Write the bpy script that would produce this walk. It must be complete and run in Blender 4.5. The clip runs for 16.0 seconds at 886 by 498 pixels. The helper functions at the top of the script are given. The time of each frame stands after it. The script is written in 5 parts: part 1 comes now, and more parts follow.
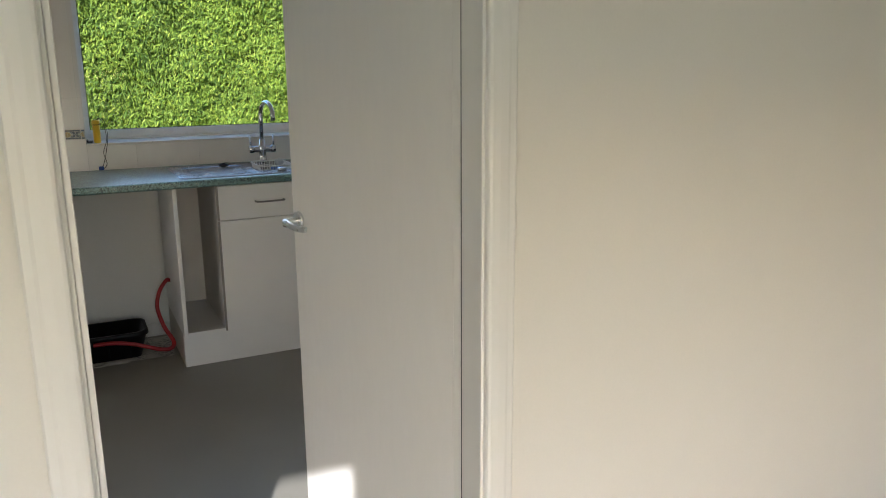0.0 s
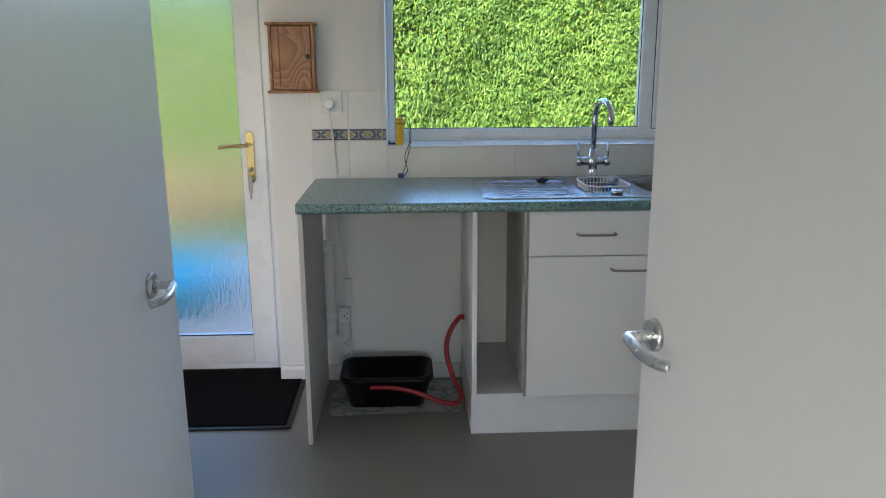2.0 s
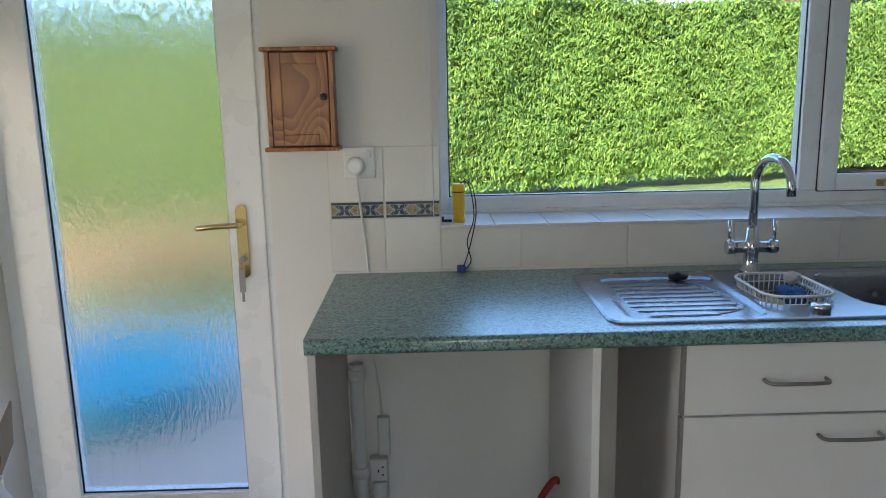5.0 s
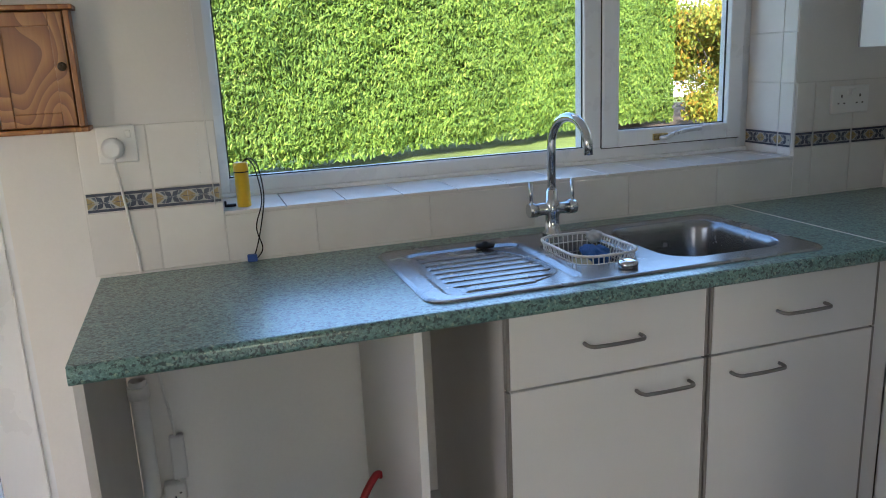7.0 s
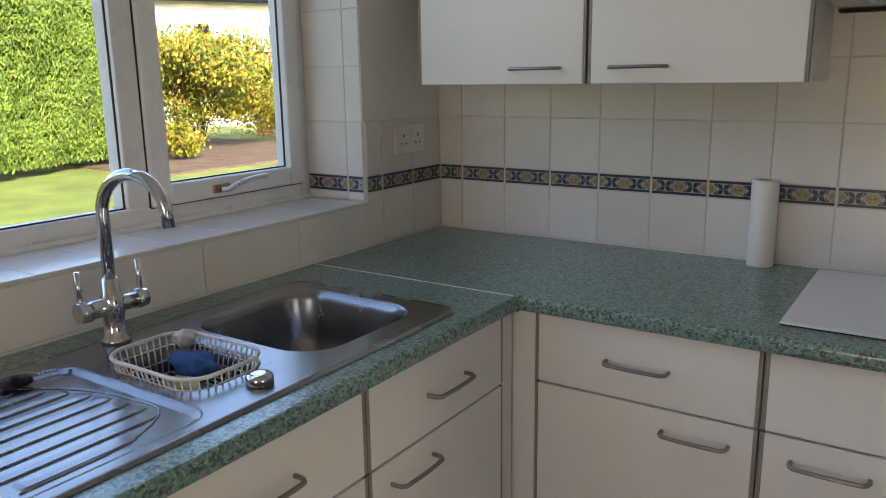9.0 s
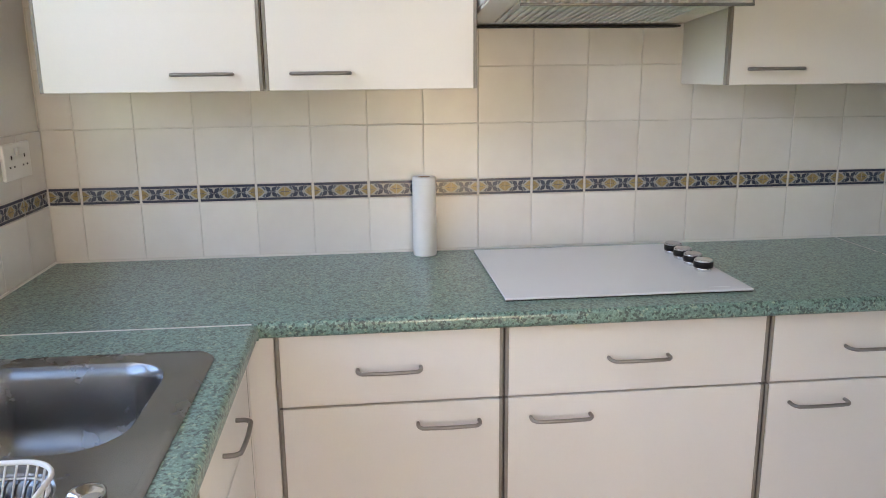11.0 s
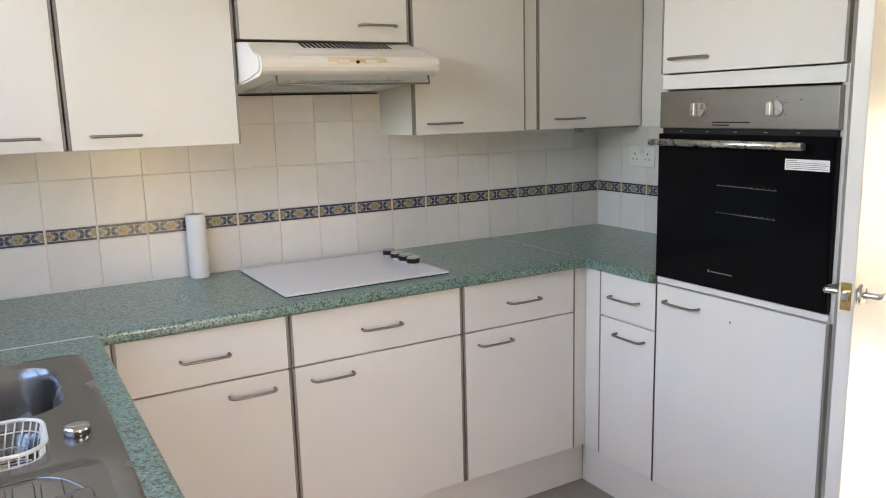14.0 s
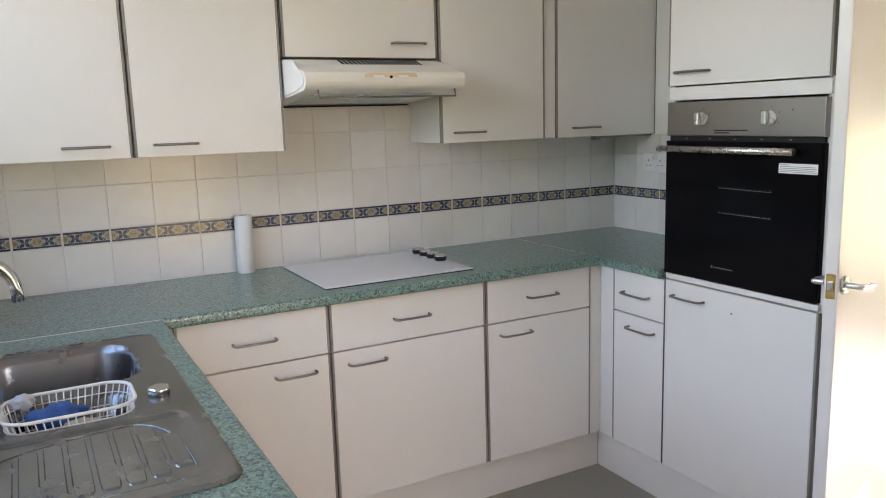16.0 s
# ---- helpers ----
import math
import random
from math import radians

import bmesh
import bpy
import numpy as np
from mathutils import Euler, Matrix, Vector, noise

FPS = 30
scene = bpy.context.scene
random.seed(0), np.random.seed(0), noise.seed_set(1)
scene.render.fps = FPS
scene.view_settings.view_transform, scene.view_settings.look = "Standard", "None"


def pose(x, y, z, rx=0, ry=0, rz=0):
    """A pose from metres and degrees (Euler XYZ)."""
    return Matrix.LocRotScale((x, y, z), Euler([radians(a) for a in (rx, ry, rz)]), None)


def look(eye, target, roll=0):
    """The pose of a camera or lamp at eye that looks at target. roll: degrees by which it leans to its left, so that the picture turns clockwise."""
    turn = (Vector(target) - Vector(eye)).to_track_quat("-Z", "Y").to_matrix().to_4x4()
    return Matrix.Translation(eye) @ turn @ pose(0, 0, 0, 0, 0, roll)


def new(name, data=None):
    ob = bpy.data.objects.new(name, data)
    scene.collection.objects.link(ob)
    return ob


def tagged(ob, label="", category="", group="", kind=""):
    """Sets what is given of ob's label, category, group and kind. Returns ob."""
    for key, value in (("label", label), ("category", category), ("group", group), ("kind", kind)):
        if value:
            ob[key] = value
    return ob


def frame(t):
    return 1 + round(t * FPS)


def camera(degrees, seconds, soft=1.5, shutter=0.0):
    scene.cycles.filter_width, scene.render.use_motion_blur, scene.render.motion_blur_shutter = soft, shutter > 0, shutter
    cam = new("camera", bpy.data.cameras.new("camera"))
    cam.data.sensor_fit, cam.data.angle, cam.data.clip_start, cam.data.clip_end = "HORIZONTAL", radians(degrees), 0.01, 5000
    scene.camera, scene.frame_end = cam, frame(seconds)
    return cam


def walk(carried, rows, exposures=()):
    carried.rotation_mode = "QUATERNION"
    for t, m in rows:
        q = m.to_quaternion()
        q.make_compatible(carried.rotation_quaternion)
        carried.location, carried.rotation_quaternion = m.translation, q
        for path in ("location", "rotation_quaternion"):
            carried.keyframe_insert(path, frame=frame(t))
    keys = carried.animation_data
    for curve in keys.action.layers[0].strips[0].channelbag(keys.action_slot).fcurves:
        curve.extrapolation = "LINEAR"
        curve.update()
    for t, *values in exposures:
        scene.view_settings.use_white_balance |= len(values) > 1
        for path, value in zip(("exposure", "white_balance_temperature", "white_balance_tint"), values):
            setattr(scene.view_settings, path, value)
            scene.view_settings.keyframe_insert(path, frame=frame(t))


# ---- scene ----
cam = camera(60.0, 16.0, soft=1.0)
PATH = [
    (0, (0.23, 0.149, 1.385), (1.095, 1.892, 0.925), -0.4),
    (0.5, (0.271, 0.365, 1.375), (0.918, 2.21, 0.955), 0.3),
    (1, (0.404, 0.618, 1.397), (0.786, 2.535, 0.971), 0.7),
    (1.5, (0.428, 0.829, 1.378), (0.602, 2.769, 0.926), 1.1),
    (2, (0.442, 1.124, 1.368), (0.525, 3.065, 0.895), -0.3),
    (2.5, (0.433, 1.372, 1.364), (0.452, 3.32, 0.912), -0.4),
    (3, (0.439, 1.61, 1.366), (0.387, 3.564, 0.944), -0.1),
    (3.2, (0.449, 1.685, 1.374), (0.382, 3.64, 0.961), 0.0),
    (5.3, (0.307, 2.225, 1.392), (0.403, 4.184, 0.997), -1.8),
    (5.5, (0.312, 2.24, 1.389), (0.479, 4.191, 0.985), -2.1),
    (6, (0.294, 2.28, 1.384), (0.644, 4.198, 0.94), -1.7),
    (6.1, (0.289, 2.287, 1.383), (0.667, 4.203, 0.952), -2.7),
    (6.5, (0.281, 2.322, 1.373), (0.763, 4.207, 0.909), -2.3),
    (7, (0.293, 2.376, 1.368), (0.882, 4.227, 0.893), -2.6),
    (7.5, (0.336, 2.498, 1.368), (1.062, 4.297, 0.878), -2.1),
    (8, (0.367, 2.594, 1.37), (1.355, 4.265, 0.887), -1.0),
    (8.5, (0.391, 2.742, 1.377), (1.732, 4.155, 0.925), -0.7),
    (8.7, (0.395, 2.817, 1.375), (1.867, 4.097, 0.93), -0.7),
    (10.8, (0.352, 3.483, 1.391), (2.301, 3.458, 0.942), -1.0),
    (11, (0.333, 3.488, 1.391), (2.271, 3.286, 0.944), -0.6),
    (11.5, (0.252, 3.519, 1.398), (2.134, 2.979, 0.992), -0.2),
    (12, (0.131, 3.56, 1.422), (1.941, 2.8, 1.039), -0.7),
    (12.5, (0.028, 3.638, 1.435), (1.802, 2.791, 1.064), -1.2),
    (13, (-0.056, 3.761, 1.437), (1.686, 2.841, 1.089), -2.4),
    (13.5, (-0.133, 3.86, 1.447), (1.559, 2.858, 1.084), -2.0),
    (14, (-0.241, 3.902, 1.45), (1.457, 2.909, 1.087), -1.5),
    (14.5, (-0.352, 3.933, 1.457), (1.373, 2.991, 1.087), -1.4),
    (15, (-0.412, 3.975, 1.454), (1.326, 3.05, 1.099), -1.3),
    (15.5, (-0.451, 4.013, 1.452), (1.288, 3.081, 1.12), -1.6),
    (16, (-0.447, 4.021, 1.453), (1.287, 3.083, 1.115), -1.7),
]
walk(cam, [(t, look(eye, target, roll)) for t, eye, target, roll in PATH],
     exposures=[(0.0, 1.85, 6000, 12), (1.5, 2.2, 5400, 12), (2.5, 2.35, 5300, 12), (5.5, 2.1, 5400, 11), (7.0, 2.25, 5600, 14), (7.6, 2.25, 6000, 17), (8.7, 2.15, 6500, 18),
                (10.8, 3.4, 6600, 20), (13.0, 3.4, 7000, 22), (15.0, 3.2, 6600, 20), (16.0, 3.1, 6600, 20)])


# ---------- light ----------
world = bpy.data.worlds.new("world")
scene.world = world
world.use_nodes = True
_wn = world.node_tree.nodes
_sky = _wn.new("ShaderNodeTexSky")
_sky.sky_type = 'NISHITA'
_sky.sun_disc = False
SUN_EL, SUN_AZ = 27.0, 205.0          # azimuth clockwise from +y
_sky.sun_elevation = radians(SUN_EL)
_sky.sun_rotation = radians(SUN_AZ)
world.node_tree.links.new(_sky.outputs[0], _wn["Background"].inputs[0])
_wn["Background"].inputs[1].default_value = 0.15
_sd = bpy.data.lights.new("sun", 'SUN')
_sd.energy, _sd.angle, _sd.color = 3.0, radians(0.6), (1.0, 0.95, 0.87)
_az, _el = radians(SUN_AZ), radians(SUN_EL)
_dir = Vector((math.sin(_az) * math.cos(_el), math.cos(_az) * math.cos(_el), math.sin(_el)))
_so = new("sun", _sd)
_so.matrix_world = look(_dir * 30, (0, 0, 0))


def opening_lamp(name, place, target, w, h, power, color, spread=180):
    d = bpy.data.lights.new(name, 'AREA')
    d.shape, d.size, d.size_y, d.energy, d.color, d.spread = 'RECTANGLE', w, h, power, color, radians(spread)
    o = new(name, d)
    o.matrix_world = look(place, target)
    return o


# added warm fill lamp in an unseen, assumed opening; brightens the hob side
opening_lamp("west_fill_light", (-1.60, 2.92, 0.95), (0.8, 3.0, 0.85), 0.85, 1.3, 1.7, (1.0, 0.62, 0.38))
# lamp added to the sky light, under the kitchen window's head, above sight lines
opening_lamp("kitchen_window_fill", (1.21, 4.49, 1.985), (1.35, 1.5, 1.35), 1.55, 0.24, 0.9, (0.86, 0.94, 1.0), 110)
# lamp added in the unseen, assumed hall window
opening_lamp("hall_window_daylight", (0.1, -1.52, 0.85), (0.2, 1.0, 1.2), 1.7, 0.95, 1.2, (1.0, 0.94, 0.88))

# ---------- materials ----------


class Mat:
    """A small builder for node materials in object space."""

    def __init__(self, name, color, rough=0.5, metal=0.0, spec=0.5):
        self.m = bpy.data.materials.new(name)
        self.m.use_nodes = True
        self.t = self.m.node_tree
        self.b = self.t.nodes["Principled BSDF"]
        self.b.inputs["Base Color"].default_value = (*color, 1)
        self.b.inputs["Roughness"].default_value = rough
        self.b.inputs["Metallic"].default_value = metal
        self.b.inputs["Specular IOR Level"].default_value = spec
        self.co = None

    def node(self, kind, **kw):
        n = self.t.nodes.new(kind)
        for k, v in kw.items():
            n.inputs[k.replace("_", " ")].default_value = v
        return n

    def link(self, a, b):
        self.t.links.new(a, b)

    def coords(self, scale=(1, 1, 1)):
        g = self.t.nodes.new("ShaderNodeNewGeometry")
        mp = self.t.nodes.new("ShaderNodeMapping")
        mp.inputs["Scale"].default_value = scale
        self.link(g.outputs["Position"], mp.inputs[0])
        return mp.outputs[0]

    def noise(self, scale, detail=4.0, stretch=(1, 1, 1), rough=0.55):
        n = self.node("ShaderNodeTexNoise", Scale=scale, Detail=detail, Roughness=rough)
        self.link(self.coords(stretch), n.inputs["Vector"])
        return n.outputs["Fac"]

    def ramp(self, fac, stops):
        r = self.t.nodes.new("ShaderNodeValToRGB")
        e = r.color_ramp.elements
        while len(e) < len(stops):
            e.new(0.5)
        for el, (p, c) in zip(e, stops):
            el.position, el.color = p, (*c, 1)
        self.link(fac, r.inputs[0])
        return r.outputs[0]

    def color(self, sock):
        self.link(sock, self.b.inputs["Base Color"])
        return self

    def mix(self, fac, a, b, mode='MIX'):
        n = self.t.nodes.new("ShaderNodeMix")
        n.data_type, n.blend_type = 'RGBA', mode
        for sock, v in ((n.inputs[0], fac), (n.inputs[6], a), (n.inputs[7], b)):
            if isinstance(v, (float, int)):
                sock.default_value = v
            elif isinstance(v, tuple):
                sock.default_value = (*v, 1)
            else:
                self.link(v, sock)
        return n.outputs[2]

    def bump(self, sock, strength, dist=0.002):
        n = self.node("ShaderNodeBump", Strength=strength, Distance=dist)
        self.link(sock, n.inputs["Height"])
        self.link(n.outputs[0], self.b.inputs["Normal"])
        return self

    def roughness(self, sock, lo, hi):
        n = self.t.nodes.new("ShaderNodeMapRange")
        n.inputs[3].default_value, n.inputs[4].default_value = lo, hi
        self.link(sock, n.inputs[0])
        self.link(n.outputs[0], self.b.inputs["Roughness"])
        return self


def mottled(name, c, amount=0.06, rough=0.5, scale=3.0, fine=60.0, bump=0.05, metal=0.0, spec=0.5, stretch=(1, 1, 1), dist=0.001):
    m = Mat(name, c, rough, metal, spec)
    big = m.ramp(m.noise(scale, 5.0, stretch), [(0.3, tuple(x * (1 - amount) for x in c)), (0.7, tuple(min(1, x * (1 + amount * 0.6)) for x in c))])
    f = m.noise(fine, 3.0, stretch)
    small = m.ramp(f, [(0.35, (1 - amount * 0.5,) * 3), (0.65, (1, 1, 1))])
    m.color(m.mix(1.0, big, small, 'MULTIPLY'))
    m.roughness(m.noise(scale * 2.5, 4.0, stretch), max(0.02, rough * 0.8), min(1.0, rough * 1.2))
    if bump:
        m.bump(f, bump, dist)
    return m.m


PAINT = mottled("wall_paint", (0.80, 0.775, 0.74), 0.035, 0.62, 1.6, 140, 0.25, dist=0.0006)
HALLPAINT = mottled("hall_wall_paint", (0.79, 0.752, 0.695), 0.03, 0.62, 1.4, 160, 0.25, dist=0.0006)
CEIL = mottled("ceiling_paint", (0.82, 0.81, 0.79), 0.03, 0.8, 2.0, 90, 0.4)
GLOSS = mottled("white_gloss_paint", (0.80, 0.775, 0.74), 0.03, 0.30, 2.0, 45, 0.08, stretch=(1, 1, 0.25))
LAMINATE = mottled("white_laminate", (0.80, 0.775, 0.735), 0.02, 0.34, 3.0, 220, 0.10, dist=0.0004)
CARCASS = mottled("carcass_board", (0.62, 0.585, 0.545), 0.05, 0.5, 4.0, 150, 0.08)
EDGING = mottled("taupe_edging", (0.27, 0.245, 0.215), 0.10, 0.45, 8.0, 200, 0.1)
HANDLE = mottled("pewter_handle", (0.30, 0.285, 0.27), 0.08, 0.36, 20.0, 300, 0.05, metal=0.85)
UPVC = mottled("white_upvc", (0.82, 0.83, 0.84), 0.02, 0.28, 3.0, 100, 0.03)
# black of the gaskets, and of strips that stand in for shaded gaps
GASKET_AND_GAP = mottled("black_gasket_and_gap_shade", (0.012, 0.012, 0.013), 0.1, 0.6)
WHITE_PLASTIC = mottled("white_plastic", (0.80, 0.79, 0.77), 0.02, 0.32, 8.0, 120, 0.03)
GREY_PLASTIC = mottled("grey_white_plastic", (0.58, 0.59, 0.60), 0.05, 0.4, 6.0, 80, 0.05)
BLACK_PLASTIC = mottled("black_plastic", (0.006, 0.006, 0.007), 0.2, 0.42, 8.0, 120, 0.1, spec=0.25)
# near-black painted for the shade inside slots, holes and gaps; also printed marks
SLOT = mottled("dark_slot", (0.008, 0.008, 0.008), 0.1, 0.8)
YELLOW = mottled("yellow_plastic", (0.80, 0.50, 0.02), 0.06, 0.35, 14.0, 120, 0.04)
BLUE_PLASTIC = mottled("blue_plastic", (0.02, 0.07, 0.30), 0.1, 0.4)
RED = mottled("red_rubber_hose", (0.34, 0.009, 0.013), 0.1, 0.42, 14.0, 160, 0.05)
CHROME = mottled("polished_chrome", (0.62, 0.63, 0.65), 0.03, 0.07, 10.0, 100, 0.0, metal=1.0)
SATIN = mottled("satin_aluminium", (0.66, 0.66, 0.65), 0.05, 0.28, 20.0, 250, 0.05, metal=1.0)
BRASS = mottled("brass", (0.62, 0.47, 0.20), 0.12, 0.25, 20.0, 200, 0.05, metal=1.0)
STEEL = Mat("brushed_steel", (0.56, 0.57, 0.58), 0.24, 1.0)
_f = STEEL.noise(240, 3.0, (0.03, 1, 1))
STEEL.color(STEEL.ramp(STEEL.noise(7, 6), [(0.3, (0.235, 0.24, 0.25)), (0.7, (0.31, 0.315, 0.325))]))
STEEL.roughness(STEEL.noise(16, 4), 0.23, 0.30).bump(_f, 0.05, 0.0006)
STEEL = STEEL.m
OVENSTEEL = mottled("oven_brushed_steel", (0.34, 0.325, 0.305), 0.05, 0.34, 8.0, 300, 0.06, metal=1.0, stretch=(0.04, 1, 1))
OVENGLASS = mottled("black_oven_glass", (0.004, 0.004, 0.005), 0.1, 0.06, 4, 60, 0.0, spec=0.07)
OVENWINDOW = mottled("oven_window_glass", (0.004, 0.005, 0.006), 0.3, 0.07, 9, 60, 0.0, spec=0.08)
HOBGLASS = mottled("white_ceramic_glass", (0.74, 0.745, 0.77), 0.015, 0.07, 3, 60, 0.0)
HOODWHITE = mottled("cream_white_hood", (0.82, 0.79, 0.72), 0.03, 0.35, 5, 120, 0.04)
HOODCREAM = mottled("yellowed_switch_plastic", (0.72, 0.60, 0.40), 0.05, 0.4)
PAPER = mottled("white_paper_towel", (0.83, 0.82, 0.81), 0.03, 0.9, 20, 200, 0.4)
CARD = mottled("brown_card", (0.40, 0.29, 0.19), 0.1, 0.85)
BLUECLOTH = mottled("blue_cloth", (0.06, 0.16, 0.45), 0.25, 0.95, 40, 400, 0.8, dist=0.004)
SPONGE = mottled("cream_sponge", (0.52, 0.45, 0.28), 0.2, 0.95, 40, 300, 0.8, dist=0.003)
GROUT = mottled("grout", (0.70, 0.675, 0.64), 0.08, 0.9, 20, 300, 0.3)
SILICONE = mottled("white_sealant", (0.78, 0.76, 0.72), 0.05, 0.5)

# glazed tiles: each varies a little
TILE = Mat("glazed_tile", (0.80, 0.77, 0.735), 0.13)
_oi = TILE.t.nodes.new("ShaderNodeObjectInfo")
_base = TILE.ramp(_oi.outputs["Random"], [(0.0, (0.745, 0.715, 0.68)), (1.0, (0.815, 0.79, 0.755))])
TILE.color(TILE.mix(1.0, _base, TILE.ramp(TILE.noise(14, 5), [(0.3, (0.95, 0.945, 0.94)), (0.7, (1, 1, 1))]), 'MULTIPLY'))
TILE.roughness(TILE.noise(18, 5), 0.16, 0.28).bump(TILE.noise(22, 2), 0.08, 0.002)
TILE = TILE.m
BORD_CREAM = mottled("border_cream", (0.42, 0.41, 0.39), 0.15, 0.2, 30, 300, 0.05)
BORD_NAVY = mottled("border_navy", (0.050, 0.060, 0.095), 0.25, 0.2, 60, 300, 0.05)
BORD_BLUE = mottled("border_grey_blue", (0.11, 0.13, 0.17), 0.25, 0.2, 60, 300, 0.05)
BORD_OCHRE = mottled("border_ochre", (0.36, 0.27, 0.13), 0.25, 0.2, 60, 300, 0.05)

# green speckled laminate
WORK = Mat("green_speckled_laminate", (0.2, 0.32, 0.28), 0.25, 0.0, 0.9)


def speckle(scale, seed):
    v = WORK.node("ShaderNodeTexVoronoi", Scale=scale)
    n = WORK.node("ShaderNodeTexNoise", Scale=scale * 1.3, Detail=3.0)
    g = WORK.coords()
    WORK.link(g, n.inputs["Vector"])
    mp = WORK.t.nodes.new("ShaderNodeVectorMath")
    mp.operation = 'MULTIPLY_ADD'
    mp.inputs[1].default_value = (0.007, 0.007, 0.007)
    mp.inputs[2].default_value = (seed, seed, seed)
    WORK.link(n.outputs["Color"], mp.inputs[0])
    ad = WORK.t.nodes.new("ShaderNodeVectorMath")
    WORK.link(g, ad.inputs[0])
    WORK.link(mp.outputs[0], ad.inputs[1])
    WORK.link(ad.outputs[0], v.inputs["Vector"])
    sep = WORK.t.nodes.new("ShaderNodeSeparateColor")
    WORK.link(v.outputs["Color"], sep.inputs[0])
    return sep.outputs[0]


_a = WORK.ramp(speckle(210, 0.0), [(0.0, (0.050, 0.090, 0.088)), (0.22, (0.135, 0.240, 0.215)), (0.50, (0.185, 0.320, 0.285)), (0.78, (0.235, 0.370, 0.325)), (0.95, (0.33, 0.42, 0.33))])
_b = WORK.ramp(speckle(420, 3.7), [(0.0, (0.55, 0.60, 0.60)), (0.22, (0.85, 0.9, 0.88)), (0.8, (1.1, 1.1, 1.05))])
WORK.color(WORK.mix(1.0, _a, _b, 'MULTIPLY'))
WORK.roughness(WORK.noise(30, 4), 0.26, 0.34).bump(WORK.noise(500, 2), 0.05, 0.0003)
WORK.b.inputs["Coat Weight"].default_value = 0.3
WORK.b.inputs["Coat Roughness"].default_value = 0.22
WORK = WORK.m
for _n in WORK.node_tree.nodes:
    if _n.type == 'VALTORGB':
        _n.color_ramp.interpolation = 'CONSTANT' if len(_n.color_ramp.elements) > 2 else 'LINEAR'

# speckled vinyl floor
VINYL = Mat("speckled_vinyl", (0.3, 0.29, 0.26), 0.42)
_v = VINYL.ramp(VINYL.noise(330, 2), [(0.32, (0.155, 0.145, 0.125)), (0.5, (0.285, 0.27, 0.235)), (0.68, (0.37, 0.355, 0.315))])
_w = VINYL.ramp(VINYL.noise(2.2, 6), [(0.3, (0.82, 0.82, 0.82)), (0.7, (1, 1, 1))])
VINYL.color(VINYL.mix(1.0, _v, _w, 'MULTIPLY'))
VINYL.roughness(VINYL.noise(5, 5), 0.30, 0.5).bump(VINYL.noise(300, 2), 0.15, 0.0006)
VINYL = VINYL.m

# orange pine with flame grain
PINE = Mat("varnished_pine", (0.4, 0.2, 0.07), 0.32)
_ns = PINE.noise(6.5, 1.0, (1.0, 1.0, 0.42))
_mul = PINE.t.nodes.new("ShaderNodeMath")
_mul.operation = 'MULTIPLY'
_mul.inputs[1].default_value = 17.0
PINE.link(_ns, _mul.inputs[0])
_fr = PINE.t.nodes.new("ShaderNodeMath")
_fr.operation = 'FRACT'
PINE.link(_mul.outputs[0], _fr.inputs[0])
_g = PINE.ramp(_fr.outputs[0], [(0.0, (0.205, 0.068, 0.014)), (0.6, (0.35, 0.135, 0.032)), (0.9, (0.44, 0.19, 0.055))])
PINE.color(PINE.mix(1.0, _g, PINE.ramp(PINE.noise(160, 3, (1, 1, 0.05)), [(0.3, (0.82, 0.8, 0.78)), (0.7, (1, 1, 1))]), 'MULTIPLY'))
PINE.bump(PINE.noise(200, 2, (1, 1, 0.05)), 0.1, 0.0005)
PINE = PINE.m

MATM = mottled("black_coir_mat", (0.005, 0.005, 0.006), 0.4, 0.95, 30, 700, 1.0, spec=0.08, dist=0.004)
NEWS = Mat("newsprint", (0.5, 0.49, 0.46), 0.9)
_n1 = NEWS.ramp(NEWS.noise(150, 2, (0.25, 1, 1)), [(0.44, (0.20, 0.20, 0.20)), (0.54, (0.56, 0.545, 0.50))])
NEWS.color(NEWS.mix(NEWS.ramp(NEWS.noise(9, 2), [(0.48, (0, 0, 0)), (0.56, (1, 1, 1))]), _n1, (0.50, 0.485, 0.45)))
NEWS = NEWS.m


def glass(name, rough=0.0, bump_scale=0, strength=0.0, tint=(0.96, 0.98, 0.97)):
    m = Mat(name, tint, rough)
    m.b.inputs["Transmission Weight"].default_value = 1.0
    m.b.inputs["IOR"].default_value = 1.45 if bump_scale else 1.02
    if bump_scale:
        m.bump(m.noise(bump_scale, 4, (1, 1, 0.22)), strength, 0.006)
    return m.m


OBSCURE = glass("obscure_rain_glass", 0.20, 130, 0.6)
CLEAR = Mat("clear_glass", (1, 1, 1), 0.0)
_tr = CLEAR.t.nodes.new("ShaderNodeBsdfTransparent")
_tr.inputs[0].default_value = (0.97, 0.985, 0.975, 1)
_gl = CLEAR.t.nodes.new("ShaderNodeBsdfGlossy")
_gl.inputs["Roughness"].default_value = 0.02
_mx = CLEAR.t.nodes.new("ShaderNodeMixShader")
_mx.inputs[0].default_value = 0.004
CLEAR.link(_tr.outputs[0], _mx.inputs[1])
CLEAR.link(_gl.outputs[0], _mx.inputs[2])
CLEAR.link(_mx.outputs[0], CLEAR.t.nodes["Material Output"].inputs[0])
CLEAR = CLEAR.m

# outdoors
LAWN = mottled("lawn_grass", (0.25, 0.30, 0.045), 0.35, 0.95, 1.2, 70, 1.0, dist=0.02)
PAVE = mottled("pale_paving", (0.66, 0.50, 0.40), 0.12, 0.9, 2.5, 80, 0.4)
